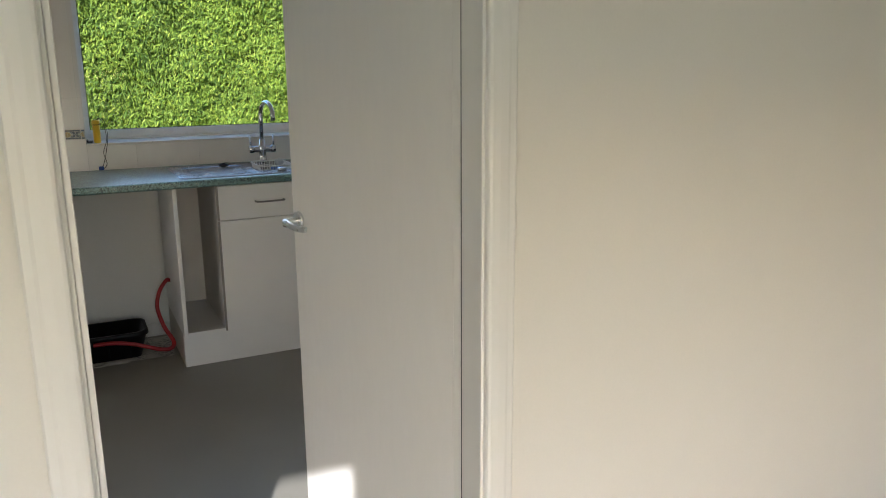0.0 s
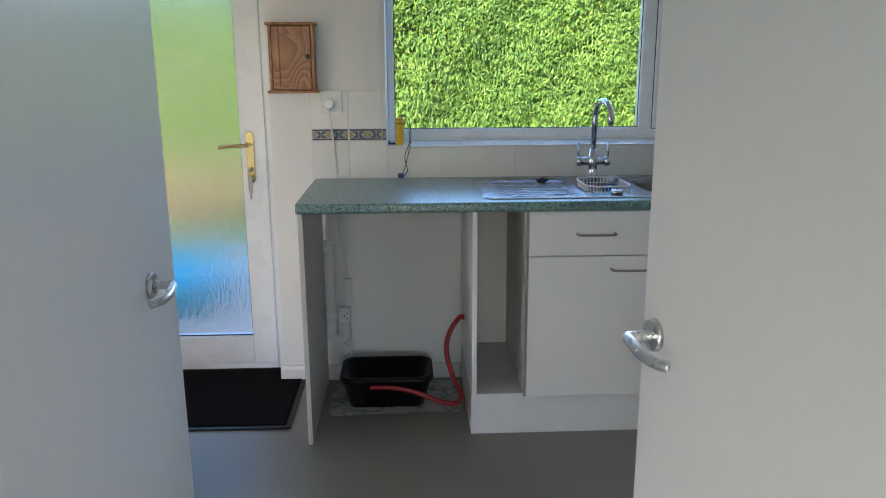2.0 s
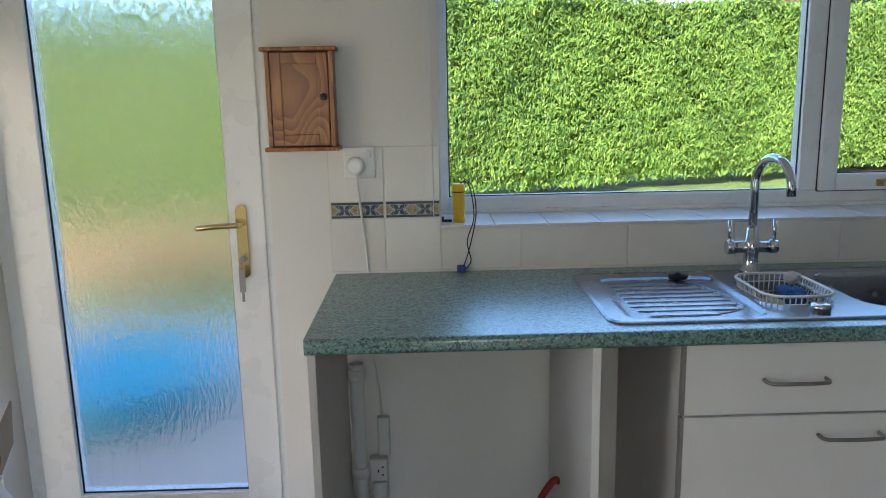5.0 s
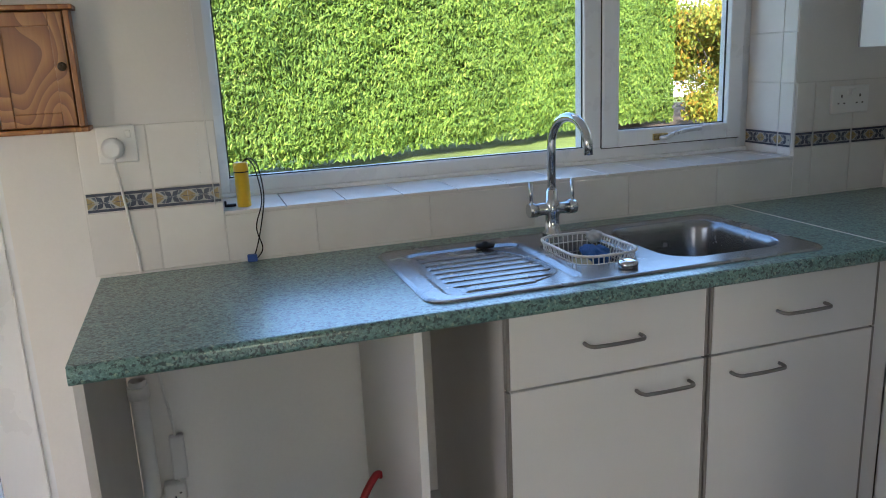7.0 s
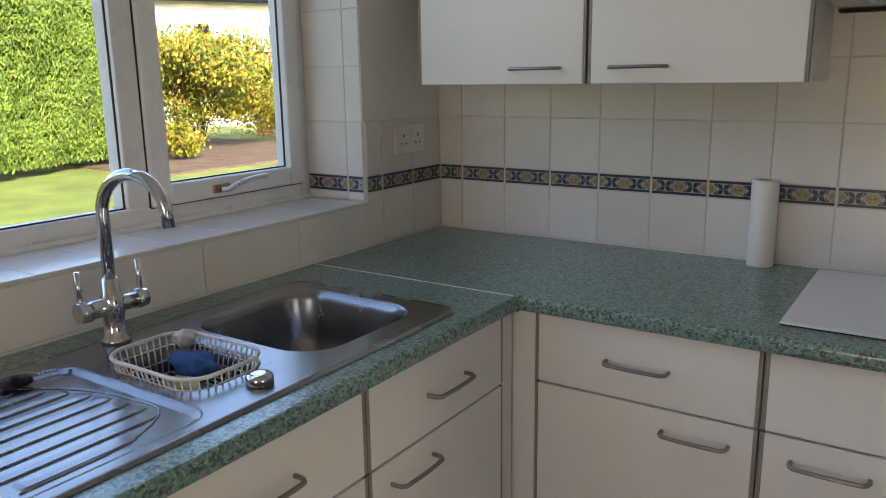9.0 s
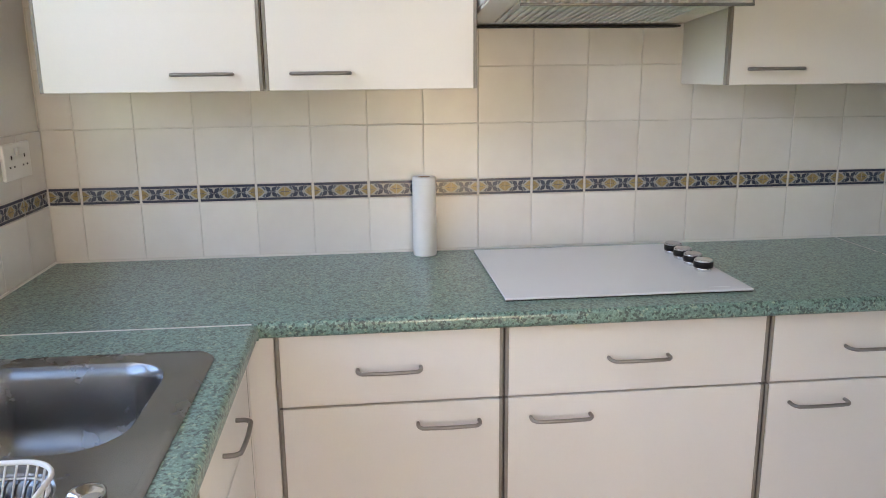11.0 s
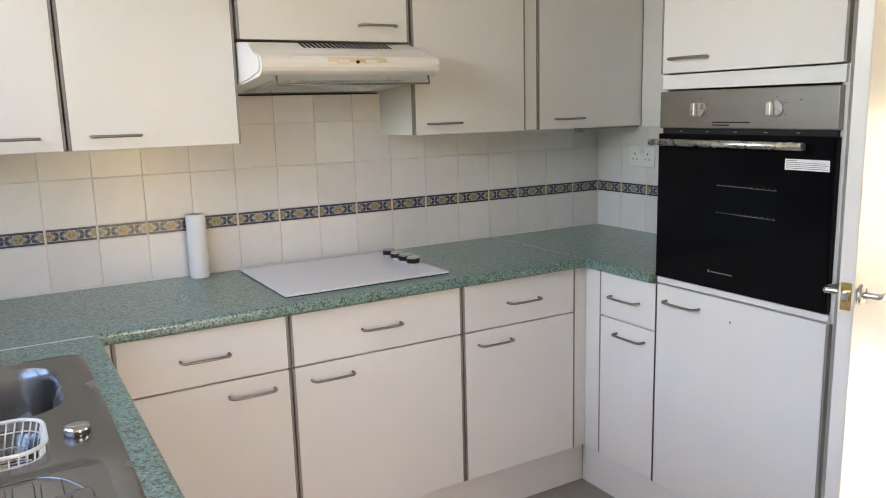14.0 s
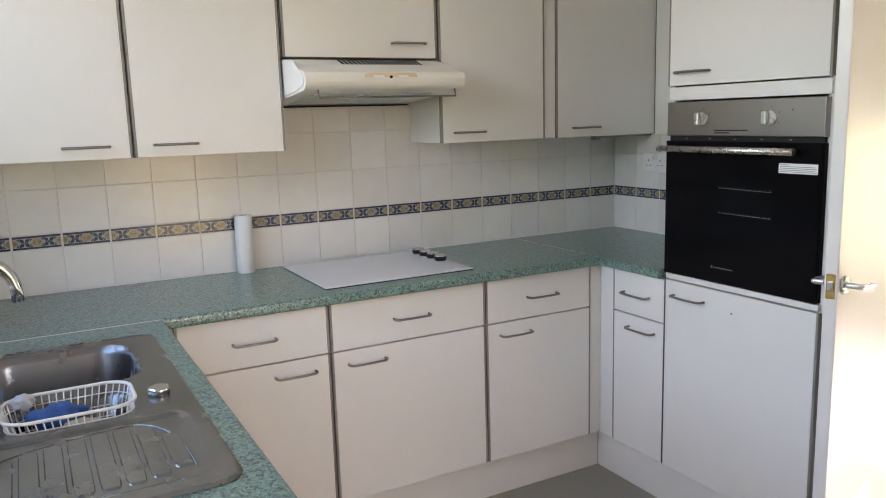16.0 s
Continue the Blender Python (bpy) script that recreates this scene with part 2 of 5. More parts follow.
SOIL = mottled("soil_bed", (0.16, 0.10, 0.055), 0.4, 0.95, 3, 60, 0.8)


def leafy(name, lo, hi, back):
    m = Mat(name, hi, 0.6, 0.0, 0.25)
    g = m.t.nodes.new("ShaderNodeNewGeometry")
    c = m.ramp(g.outputs["Random Per Island"], [(0.0, lo), (0.75, hi), (1.0, back)])
    n = m.ramp(m.noise(0.9, 5), [(0.3, (0.7, 0.72, 0.7)), (0.7, (1.1, 1.1, 1.0))])
    m.color(m.mix(1.0, c, n, 'MULTIPLY'))
    return m.m


HEDGELEAF = leafy("conifer_sprays", (0.058, 0.108, 0.014), (0.165, 0.235, 0.028), (0.25, 0.30, 0.045))
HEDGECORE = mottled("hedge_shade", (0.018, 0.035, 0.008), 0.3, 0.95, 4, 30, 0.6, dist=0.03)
SHRUBLEAF = leafy("autumn_shrub_leaves", (0.10, 0.13, 0.015), (0.26, 0.23, 0.02), (0.36, 0.17, 0.02))
BARK = mottled("bark", (0.09, 0.065, 0.045), 0.3, 0.95, 12, 90, 0.8, dist=0.01)
RENDERW = mottled("pale_render", (0.62, 0.60, 0.57), 0.06, 0.9, 1.0, 60, 0.4)
ROOFT = mottled("brown_roof_tiles", (0.15, 0.085, 0.055), 0.2, 0.85, 1.0, 20, 0.6, dist=0.02)
TARP = mottled("turquoise_plastic", (0.03, 0.40, 0.56), 0.06, 0.4, 3.0, 40, 0.1)
TERRA = mottled("terracotta", (0.45, 0.20, 0.10), 0.15, 0.85, 6, 60, 0.2)

# ---------- mesh helpers ----------


def box(bm, x0, x1, y0, y1, z0, z1, bevel=0.0, mi=0, seg=2):
    r = bmesh.ops.create_cube(bm, size=1.0, matrix=Matrix.LocRotScale(((x0 + x1) / 2, (y0 + y1) / 2, (z0 + z1) / 2), None, (abs(x1 - x0), abs(y1 - y0), abs(z1 - z0))))
    faces = {f for v in r["verts"] for f in v.link_faces}
    for f in faces:
        f.material_index = mi
    if bevel:
        edges = list({e for f in faces for e in f.edges})
        out = bmesh.ops.bevel(bm, geom=edges, offset=bevel, segments=seg, profile=0.5, affect='EDGES')
        for f in out["faces"]:
            f.material_index = mi
    return bm


def cyl(bm, p0, p1, r0, r1=None, n=20, mi=0, caps=True):
    p0, p1 = Vector(p0), Vector(p1)
    d = p1 - p0
    m = Matrix.Translation((p0 + p1) / 2) @ d.to_track_quat('Z', 'Y').to_matrix().to_4x4()
    r = bmesh.ops.create_cone(bm, cap_ends=caps, cap_tris=False, segments=n, radius1=r0, radius2=r0 if r1 is None else r1, depth=d.length, matrix=m)
    for f in {f for v in r["verts"] for f in v.link_faces}:
        f.material_index = mi
        f.smooth = len(f.verts) == 4
    return bm


def tube(bm, pts, r, n=8, mi=0, closed=False):
    pts = [Vector(p) for p in pts]
    rings = []
    up = None
    k = len(pts)
    for i, p in enumerate(pts):
        a = pts[(i - 1) % k] if closed or i else p
        b = pts[(i + 1) % k] if closed or i < k - 1 else p
        t = (b - a).normalized()
        if up is None:
            up = t.orthogonal().normalized()
        up = (up - t * up.dot(t)).normalized()
        side = t.cross(up)
        rings.append([bm.verts.new(p + (up * math.cos(2 * math.pi * j / n) + side * math.sin(2 * math.pi * j / n)) * r) for j in range(n)])
    pairs = list(zip(rings, rings[1:])) + ([(rings[-1], rings[0])] if closed else [])
    for ra, rb in pairs:
        for j in range(n):
            f = bm.faces.new((ra[j], ra[(j + 1) % n], rb[(j + 1) % n], rb[j]))
            f.smooth, f.material_index = True, mi
    if not closed:
        for ring in (rings[0][::-1], rings[-1]):
            bm.faces.new(ring).material_index = mi
    return bm


def smooth_path(pts, n=6):
    """Catmull-Rom through the points."""
    pts = [Vector(p) for p in pts]
    q = [pts[0]] + pts + [pts[-1]]
    out = []
    for i in range(1, len(q) - 2):
        for j in range(n):
            t = j / n
            a, b, c, d = q[i - 1:i + 3]
            out.append(0.5 * (2 * b + (c - a) * t + (2 * a - 5 * b + 4 * c - d) * t * t + (3 * b - a - 3 * c + d) * t ** 3))
    return out + [pts[-1]]


def rrect(x0, x1, y0, y1, r, n=6):
    """Points round a rectangle with rounded corners, counter-clockwise."""
    out = []
    for cx, cy, a0 in ((x1 - r, y0 + r, -90), (x1 - r, y1 - r, 0), (x0 + r, y1 - r, 90), (x0 + r, y0 + r, 180)):
        for i in range(n + 1):
            a = radians(a0 + 90 * i / n)
            out.append((cx + r * math.cos(a), cy + r * math.sin(a)))
    return out


def lathe(bm, profile, centre=(0, 0, 0), n=28, mi=0):
    """Turn (radius, height) pairs round the upright axis."""
    c = Vector(centre)
    rings = []
    for r, z in profile:
        rings.append([bm.verts.new(c + Vector((r * math.cos(2 * math.pi * j / n), r * math.sin(2 * math.pi * j / n), z))) for j in range(n)])
    for ra, rb in zip(rings, rings[1:]):
        for j in range(n):
            f = bm.faces.new((ra[j], ra[(j + 1) % n], rb[(j + 1) % n], rb[j]))
            f.smooth, f.material_index = True, mi
    bm.faces.new(rings[0][::-1]).material_index = mi
    bm.faces.new(rings[-1]).material_index = mi
    return bm


def extrude_profile(bm, profile, a, b, mi=0):
    """profile: (u, z) ring; a, b: functions from (u, z) to a place at either end."""
    va = [bm.verts.new(a(u, z)) for u, z in profile]
    vb = [bm.verts.new(b(u, z)) for u, z in profile]
    k = len(profile)
    for i in range(k):
        bm.faces.new((va[i], va[(i + 1) % k], vb[(i + 1) % k], vb[i])).material_index = mi
    bm.faces.new(va[::-1]).material_index = mi
    bm.faces.new(vb).material_index = mi
    return bm


def mesh_of(name, bm, material):
    bmesh.ops.recalc_face_normals(bm, faces=bm.faces)
    me = bpy.data.meshes.new(name)
    bm.to_mesh(me)
    bm.free()
    for m in material if isinstance(material, (list, tuple)) else [material]:
        me.materials.append(m)
    return me


def part(name, bm, material, parent=None, label="", m=None):
    ob = new(name, mesh_of(name, bm, material))
    if parent is not None:
        ob.parent = parent
    if m is not None:
        ob.matrix_basis = m
    if label:
        ob["label"] = label
    return ob


def thing(name, m, label, category, group="", kind=""):
    ob = new(name)
    ob.matrix_basis = m
    return tagged(ob, label, category, group, kind)


def B():
    return bmesh.new()


def boxpart(name, parent, dims, material, bevel=0.0, label=""):
    return part(name, box(B(), *dims, bevel=bevel), material, parent, label)


# ---------- plan ----------
NY, EX, SY = 4.325, 2.452, 1.488      # inner faces: window wall, hob wall, doorway wall
WX = -1.55                            # far wall beside the back door
CZ = 2.40
T = 0.26                              # outer wall thickness
WIN = (0.349, 2.075, 1.028, 2.14)     # window opening x0 x1 z0 z1
BD = (-0.97, -0.125, 0.0, 2.06)       # back door opening
DW = (0.228, 0.920, 2.02)             # inner doorway x0 x1 head
HALL_Y = -1.45


def structure(name, dims_list, material, label, category):
    bm = B()
    for d in dims_list:
        box(bm, *d)
    ob = part(name, bm, material)
    return tagged(ob, label, category, kind="structure")


floor = structure("floor", [(WX - 0.1, EX + 0.1, HALL_Y - 0.1, NY + 0.02, -0.12, 0.0)], VINYL, "grey-beige speckled sheet vinyl floor", "floor")
ceiling = structure("ceiling", [(WX - 0.1, EX + 0.1, HALL_Y - 0.1, NY + T, CZ, CZ + 0.12)], CEIL, "plain white painted ceiling", "ceiling")
wall_north = structure("wall_north", [
    (WX, BD[0], NY, NY + T, 0, CZ), (BD[1], WIN[0], NY, NY + T, 0, CZ), (WIN[1], EX + T, NY, NY + T, 0, CZ),
    (BD[0], BD[1], NY, NY + T, BD[3], CZ), (WIN[0], WIN[1], NY, NY + T, 0, WIN[2] - 0.012), (WIN[0], WIN[1], NY, NY + T, WIN[3], CZ)],
    PAINT, "white painted window wall, tiled above the worktop", "wall")
wall_east = structure("wall_east", [(EX, EX + T, HALL_Y, NY, 0, CZ)], PAINT, "white wall tiled between worktop and cupboards", "wall")
wall_south = structure("wall_south", [(-0.2, DW[0] - 0.03, SY - 0.1, SY, 0, CZ), (DW[1] + 0.05, DW[1] + 0.07, SY - 0.1, SY - 0.032, 0, CZ), (DW[1] + 0.07, EX, SY - 0.1, SY, 0, CZ), (DW[0] - 0.03, DW[1] + 0.07, SY - 0.1, SY, DW[2] + 0.03, CZ)],
                       HALLPAINT, "cream painted wall with the inner doorway", "wall")
wall_lobby = structure("wall_lobby", [(-0.2, -0.1, SY, 1.93, 0, CZ)], PAINT, "short white painted wall beside the open door", "wall")
# the opening is assumed, out of view, placed for the warm fill lamp
wall_west = structure("wall_west", [(WX - 0.1, WX, HALL_Y, 2.47, 0, CZ), (WX - 0.1, WX, 3.37, NY + T, 0, CZ), (WX - 0.1, WX, 2.47, 3.37, 0, 0.28), (WX - 0.1, WX, 2.47, 3.37, 1.62, CZ)],
                      PAINT, "plain white painted wall with an assumed opening for light", "wall")
# assumed opening, out of view; its stepped head shapes the sun on the door
wall_hall = structure("wall_hall", [(WX, -1.25, HALL_Y - 0.1, HALL_Y, 0, CZ), (1.05, EX + T, HALL_Y - 0.1, HALL_Y, 0, CZ), (-1.25, 1.05, HALL_Y - 0.1, HALL_Y, 0, 0.3), (-1.25, -0.74, HALL_Y - 0.1, HALL_Y, 2.30, CZ), (-0.74, 1.05, HALL_Y - 0.1, HALL_Y, 1.38, CZ)],
                      HALLPAINT, "cream painted hall wall with an assumed window opening", "wall")

# skirting on the piece of wall beside the back door
bb = part("baseboard", extrude_profile(B(), [(0, 0), (0.016, 0), (0.016, 0.055), (0.010, 0.07), (0, 0.072)],
          lambda u, z: (BD[1] - 0.014, NY - u, z), lambda u, z: (0.052, NY - u, z)), GLOSS)
tagged(bb, "white painted skirting board", "skirting", kind="structure")
bb = part("baseboard", box(B(), 0.072, 0.655, NY - 0.013, NY, 0, 0.07, bevel=0.003), GLOSS)
tagged(bb, "white painted skirting board under the worktop", "skirting", kind="structure")


# ---------- inner doorway ----------
def lever_handle(parent, side, place, grip):
    """Round rose and D-shaped lever. side: way out of the door face along local y; grip: way of the lever along local x."""
    x, z = place
    y0 = 0.0 if side < 0 else 0.036
    bm = B()
    cyl(bm, (x, y0, z), (x, y0 + side * 0.008, z), 0.025, 0.0225, 28)
    rose = part("handle", bm, SATIN, parent, "satin aluminium lever handle")
    bm = B()
    yo = y0 + side * 0.046
    tube(bm, smooth_path([(x, y0 + side * 0.006, z), (x, y0 + side * 0.03, z), (x, yo - side * 0.004, z), (x + grip * 0.02, yo, z - 0.001), (x + grip * 0.05, yo + side * 0.003, z - 0.004), (x + grip * 0.078, yo - side * 0.002, z - 0.007), (x + grip * 0.095, yo - side * 0.016, z - 0.009)], 5), 0.0082, 14)
    part("lever", bm, SATIN, rose)


def room_door(name, hinge, angle, width, label, latch=True, backset=0.062, hz0=0.98):
    """Flush leaf from the hinge along local +x, 36 mm thick along local +y."""
    d = thing(name, pose(hinge[0], hinge[1], 0.006, 0, 0, angle), label, "door")
    boxpart("door_leaf", d, (0.0, width, 0.0, 0.036, 0, 1.985), GLOSS, 0.0025)
    lever_handle(d, -1, (width - backset, hz0), -1)
    lever_handle(d, 1, (width - backset, hz0), -1)
    if latch:
        bm = B()
        box(bm, width, width + 0.0015, 0.006, 0.030, 0.945, 1.012)
        cyl(bm, (width, 0.018, 0.951), (width + 0.0022, 0.018, 0.951), 0.004, n=10)
        cyl(bm, (width, 0.018, 1.006), (width + 0.0022, 0.018, 1.006), 0.004, n=10)
        lp = part("latch_plate", bm, BRASS, d, "brass latch plate")
        boxpart("latch_bolt", lp, (width, width + 0.009, 0.011, 0.025, 0.967, 0.992), SATIN, 0.002)
    for hz in (0.22, 1.75):
        bm = B()
        cyl(bm, (-0.004, -0.004, hz), (-0.004, -0.004, hz + 0.075), 0.005, n=12)
        part("hinge", bm, SATIN, d)
    return d


DOOR_ANGLE = 101.0
room_door("door_1", (0.959, 1.470), DOOR_ANGLE, 0.737, "white gloss flush kitchen door standing wide open", backset=0.036)
# the doorway's lining, stops and architraves
bm = B()
for x0, x1, y1 in ((DW[0] - 0.03, DW[0], SY + 0.006), (DW[1], DW[1] + 0.05, SY - 0.030)):
    box(bm, x0, x1, SY - 0.112, y1, 0, DW[2], bevel=0.002)
box(bm, DW[0] - 0.03, DW[1] + 0.03, SY - 0.112, SY + 0.006, DW[2], DW[2] + 0.03, bevel=0.002)
lining = tagged(part("door_frame", bm, GLOSS), "white gloss painted door lining", "door frame", kind="structure")
boxpart("door_stop", lining, (DW[0], DW[0] + 0.011, SY - 0.10, SY - 0.045, 0, DW[2] - 0.001), GLOSS, 0.002)
# black strip filling the hinge gap in place of its shade
boxpart("hinge_gap_shade", lining, (DW[1] + 0.0012, DW[1] + 0.03, SY - 0.0298, SY - 0.0258, 0, DW[2] - 0.02), GASKET_AND_GAP, 0.0, "black strip for the dark hinge gap")
bm = box(B(), DW[0], DW[0] + 0.0016, SY - 0.040, SY - 0.012, 0.91, 1.03)
sp = part("strike_plate", bm, SATIN, lining)
for z in (0.922, 0.955, 0.985, 1.012):
    boxpart("slot", sp, (DW[0] + 0.001, DW[0] + 0.0022, SY - 0.031, SY - 0.021, z - 0.006, z + 0.006), SLOT)
ARCH = [(0, 0), (0.062, 0), (0.062, 0.010), (0.058, 0.013), (0.046, 0.0145), (0.040, 0.0165), (0.024, 0.0175), (0.013, 0.0165), (0.008, 0.0165), (0.003, 0.0145), (0, 0.010)]


def architrave(side, y, sgn):
    xe = DW[0] - 0.006 if side < 0 else DW[1] + 0.006
    bm = extrude_profile(B(), ARCH, lambda u, z: (xe + side * u, y + sgn * z, 0), lambda u, z: (xe + side * u, y + sgn * z, DW[2] + 0.085))
    tagged(part("trim", bm, GLOSS), "white painted moulded architrave", "architrave", kind="structure")


for s in (-1, 1):
    architrave(s, SY - 0.112, -1)
architrave(-1, SY + 0.006, 1)

# the second open door, beside the passage to the back door
room_door("door_2", (-0.052, 1.945), 90.0, 0.745, "white gloss flush door folded back beside the passage", latch=False, backset=0.15, hz0=0.955)

# ---------- window ----------
window = thing("window_1", pose(0, 0, 0), "white plastic double-glazed window with one opening casement", "window", kind="structure")
FY0, FY1 = 4.540, 4.600
fx0, fx1, fz0, fz1 = WIN[0], WIN[1], WIN[2] + 0.004, WIN[3]
bm = B()
box(bm, fx0, fx0 + 0.030, FY0, FY1, fz0, fz1, bevel=0.005)
box(bm, fx1 - 0.036, fx1, FY0, FY1, fz0, fz1, bevel=0.005)
box(bm, fx0 + 0.029, fx1 - 0.035, FY0 + 0.001, FY1, fz0, fz0 + 0.050, bevel=0.005)
box(bm, fx0 + 0.029, fx1 - 0.035, FY0 + 0.001, FY1, fz1 - 0.045, fz1, bevel=0.005)
box(bm, 1.462, 1.524, FY0 - 0.001, FY1, fz0 + 0.049, fz1 - 0.044, bevel=0.005)
part("window_frame", bm, UPVC, window)
bm = B()
sx0, sx1, sz0, sz1 = 1.522, fx1 - 0.034, fz0 + 0.046, fz1 - 0.046
for d in ((sx0, sx0 + 0.056, sz0, sz1), (sx1 - 0.056, sx1, sz0, sz1), (sx0 + 0.055, sx1 - 0.055, sz0, sz0 + 0.052), (sx0 + 0.055, sx1 - 0.055, sz1 - 0.052, sz1)):
    box(bm, d[0], d[1], FY0 - 0.014, FY1 - 0.02, d[2], d[3], bevel=0.005)
sash = part("casement", bm, UPVC, window)
bm = B()
for d in ((sx0 - 0.003, sx0, sz0, sz1), (sx1, sx1 + 0.003, sz0, sz1), (sx0, sx1, sz0 - 0.003, sz0)):
    box(bm, d[0], d[1], FY0 - 0.004, FY0, d[2], d[3])
part("seal", bm, GASKET_AND_GAP, sash)


def pane(parent, x0, x1, z0, z1, y, material, gasket=0.005):
    g = part("pane", box(B(), x0, x1, y, y + 0.006, z0, z1), material, parent)
    g.visible_shadow = False
    bm = B()
    for d in ((x0, x0 + gasket, z0, z1), (x1 - gasket, x1, z0, z1), (x0, x1, z0, z0 + gasket), (x0, x1, z1 - gasket, z1)):
        box(bm, d[0], d[1], y - 0.006, y - 0.001, d[2], d[3])
    part("gasket", bm, GASKET_AND_GAP, g)
    return g


pane(window, fx0 + 0.029, 1.464, fz0 + 0.048, fz1 - 0.044, FY0 + 0.016, CLEAR)
pane(sash, sx0 + 0.054, sx1 - 0.054, sz0 + 0.050, sz1 - 0.050, FY0 + 0.012, CLEAR)
bm = B()
box(bm, 1.70, 1.755, FY0 - 0.022, FY0 - 0.013, sz0 + 0.012, sz0 + 0.034, bevel=0.003)
wh = part("window_handle", bm, BRASS, sash, "brass cockspur window handle")
bm = B()
tube(bm, smooth_path([(1.725, FY0 - 0.022, sz0 + 0.02), (1.735, FY0 - 0.040, sz0 + 0.022), (1.76, FY0 - 0.044, sz0 + 0.032), (1.81, FY0 - 0.042, sz0 + 0.040), (1.865, FY0 - 0.040, sz0 + 0.042)], 5), 0.007, 10)
part("lever", bm, SATIN, wh)
bm = box(B(), WIN[0], WIN[1], FY0 - 0.012, FY0, WIN[2] + 0.002, WIN[2] + 0.016, bevel=0.004)
part("sealant", bm, UPVC, window)
# blind cord beside the window
bm = B()
for i in range(70):
    bmesh.ops.create_icosphere(bm, subdivisions=1, radius=0.0022, matrix=Matrix.Translation((0.302 + 0.010 * math.sin(i * 0.045), NY - 0.012, 2.05 - i * 0.0135)))
cord = part("blind_cord", bm, WHITE_PLASTIC)
tagged(cord, "white beaded blind cord hanging beside the window", "blind cord")
bm = B()
tube(bm, smooth_path([(0.322, NY - 0.006, 2.10), (0.326, NY - 0.005, 1.6), (0.330, NY - 0.008, 1.05)], 6), 0.0012, 6)
tagged(part("blind_cord", bm, WHITE_PLASTIC), "thin white blind cord hanging beside the window", "blind cord")

# ---------- back door ----------
bdoor = thing("back_door", pose(0, 0, 0), "white plastic back door with one tall obscured glass pane", "door", kind="structure")
DY0, DY1 = 4.465, 4.535
bm = B()
box(bm, BD[0], BD[0] + 0.05, DY0, DY1, 0, BD[3], bevel=0.004)
box(bm, BD[1] - 0.05, BD[1], DY0, DY1, 0, BD[3], bevel=0.004)
box(bm, BD[0] + 0.049, BD[1] - 0.049, DY0, DY1, BD[3] - 0.05, BD[3], bevel=0.004)
box(bm, BD[0] + 0.049, BD[1] - 0.049, DY0 - 0.01, DY1, 0.0, 0.036, bevel=0.004)
part("door_frame", bm, UPVC, bdoor)
lx0, lx1, lz0, lz1 = BD[0] + 0.048, BD[1] - 0.048, 0.034, BD[3] - 0.048
gx0, gx1, gz0, gz1 = -0.812, -0.277, 0.160, 1.90
bm = B()
box(bm, lx0, gx0 + 0.003, DY0 - 0.012, DY1 - 0.02, lz0, lz1, bevel=0.004)
box(bm, gx1 - 0.003, lx1, DY0 - 0.012, DY1 - 0.02, lz0, lz1, bevel=0.004)
box(bm, gx0 + 0.002, gx1 - 0.002, DY0 - 0.012, DY1 - 0.02, lz0, gz0 + 0.003, bevel=0.004)
box(bm, gx0 + 0.002, gx1 - 0.002, DY0 - 0.012, DY1 - 0.02, gz1 - 0.003, lz1, bevel=0.004)
leaf = part("door_leaf", bm, UPVC, bdoor)
pane(leaf, gx0, gx1, gz0, gz1, DY0 + 0.01, OBSCURE, 0.007)
hx = -0.240
bm = extrude_profile(B(), [(a, b) for a, b in rrect(hx - 0.016, hx + 0.016, 0.865, 1.085, 0.015, 5)], lambda u, z: (u, DY0 - 0.012, z), lambda u, z: (u, DY0 - 0.022, z))
plate = part("handle", bm, BRASS, leaf, "brass lever handle on a long backplate")
bm = B()
tube(bm, smooth_path([(hx, DY0 - 0.02, 1.03), (hx, DY0 - 0.05, 1.03), (hx - 0.012, DY0 - 0.058, 1.03), (hx - 0.07, DY0 - 0.058, 1.028), (hx - 0.125, DY0 - 0.052, 1.022)], 5), 0.0085, 12)
part("lever", bm, BRASS, plate)
bm = B()
cyl(bm, (hx, DY0 - 0.02, 0.925), (hx, DY0 - 0.030, 0.925), 0.010, n=16)
box(bm, hx - 0.0012, hx + 0.0012, DY0 - 0.060, DY0 - 0.03, 0.915, 0.935)
box(bm, hx - 0.008, hx + 0.010, DY0 - 0.062, DY0 - 0.058, 0.83, 0.90, bevel=0.0015)
box(bm, hx - 0.004, hx + 0.004, DY0 - 0.058, DY0 - 0.054, 0.80, 0.88, bevel=0.0015)
part("key", bm, HANDLE, plate, "small dark keys hanging in the lock")


# ---------- tiles ----------
BORDER_W, BORDER_H = 0.1455, 0.044


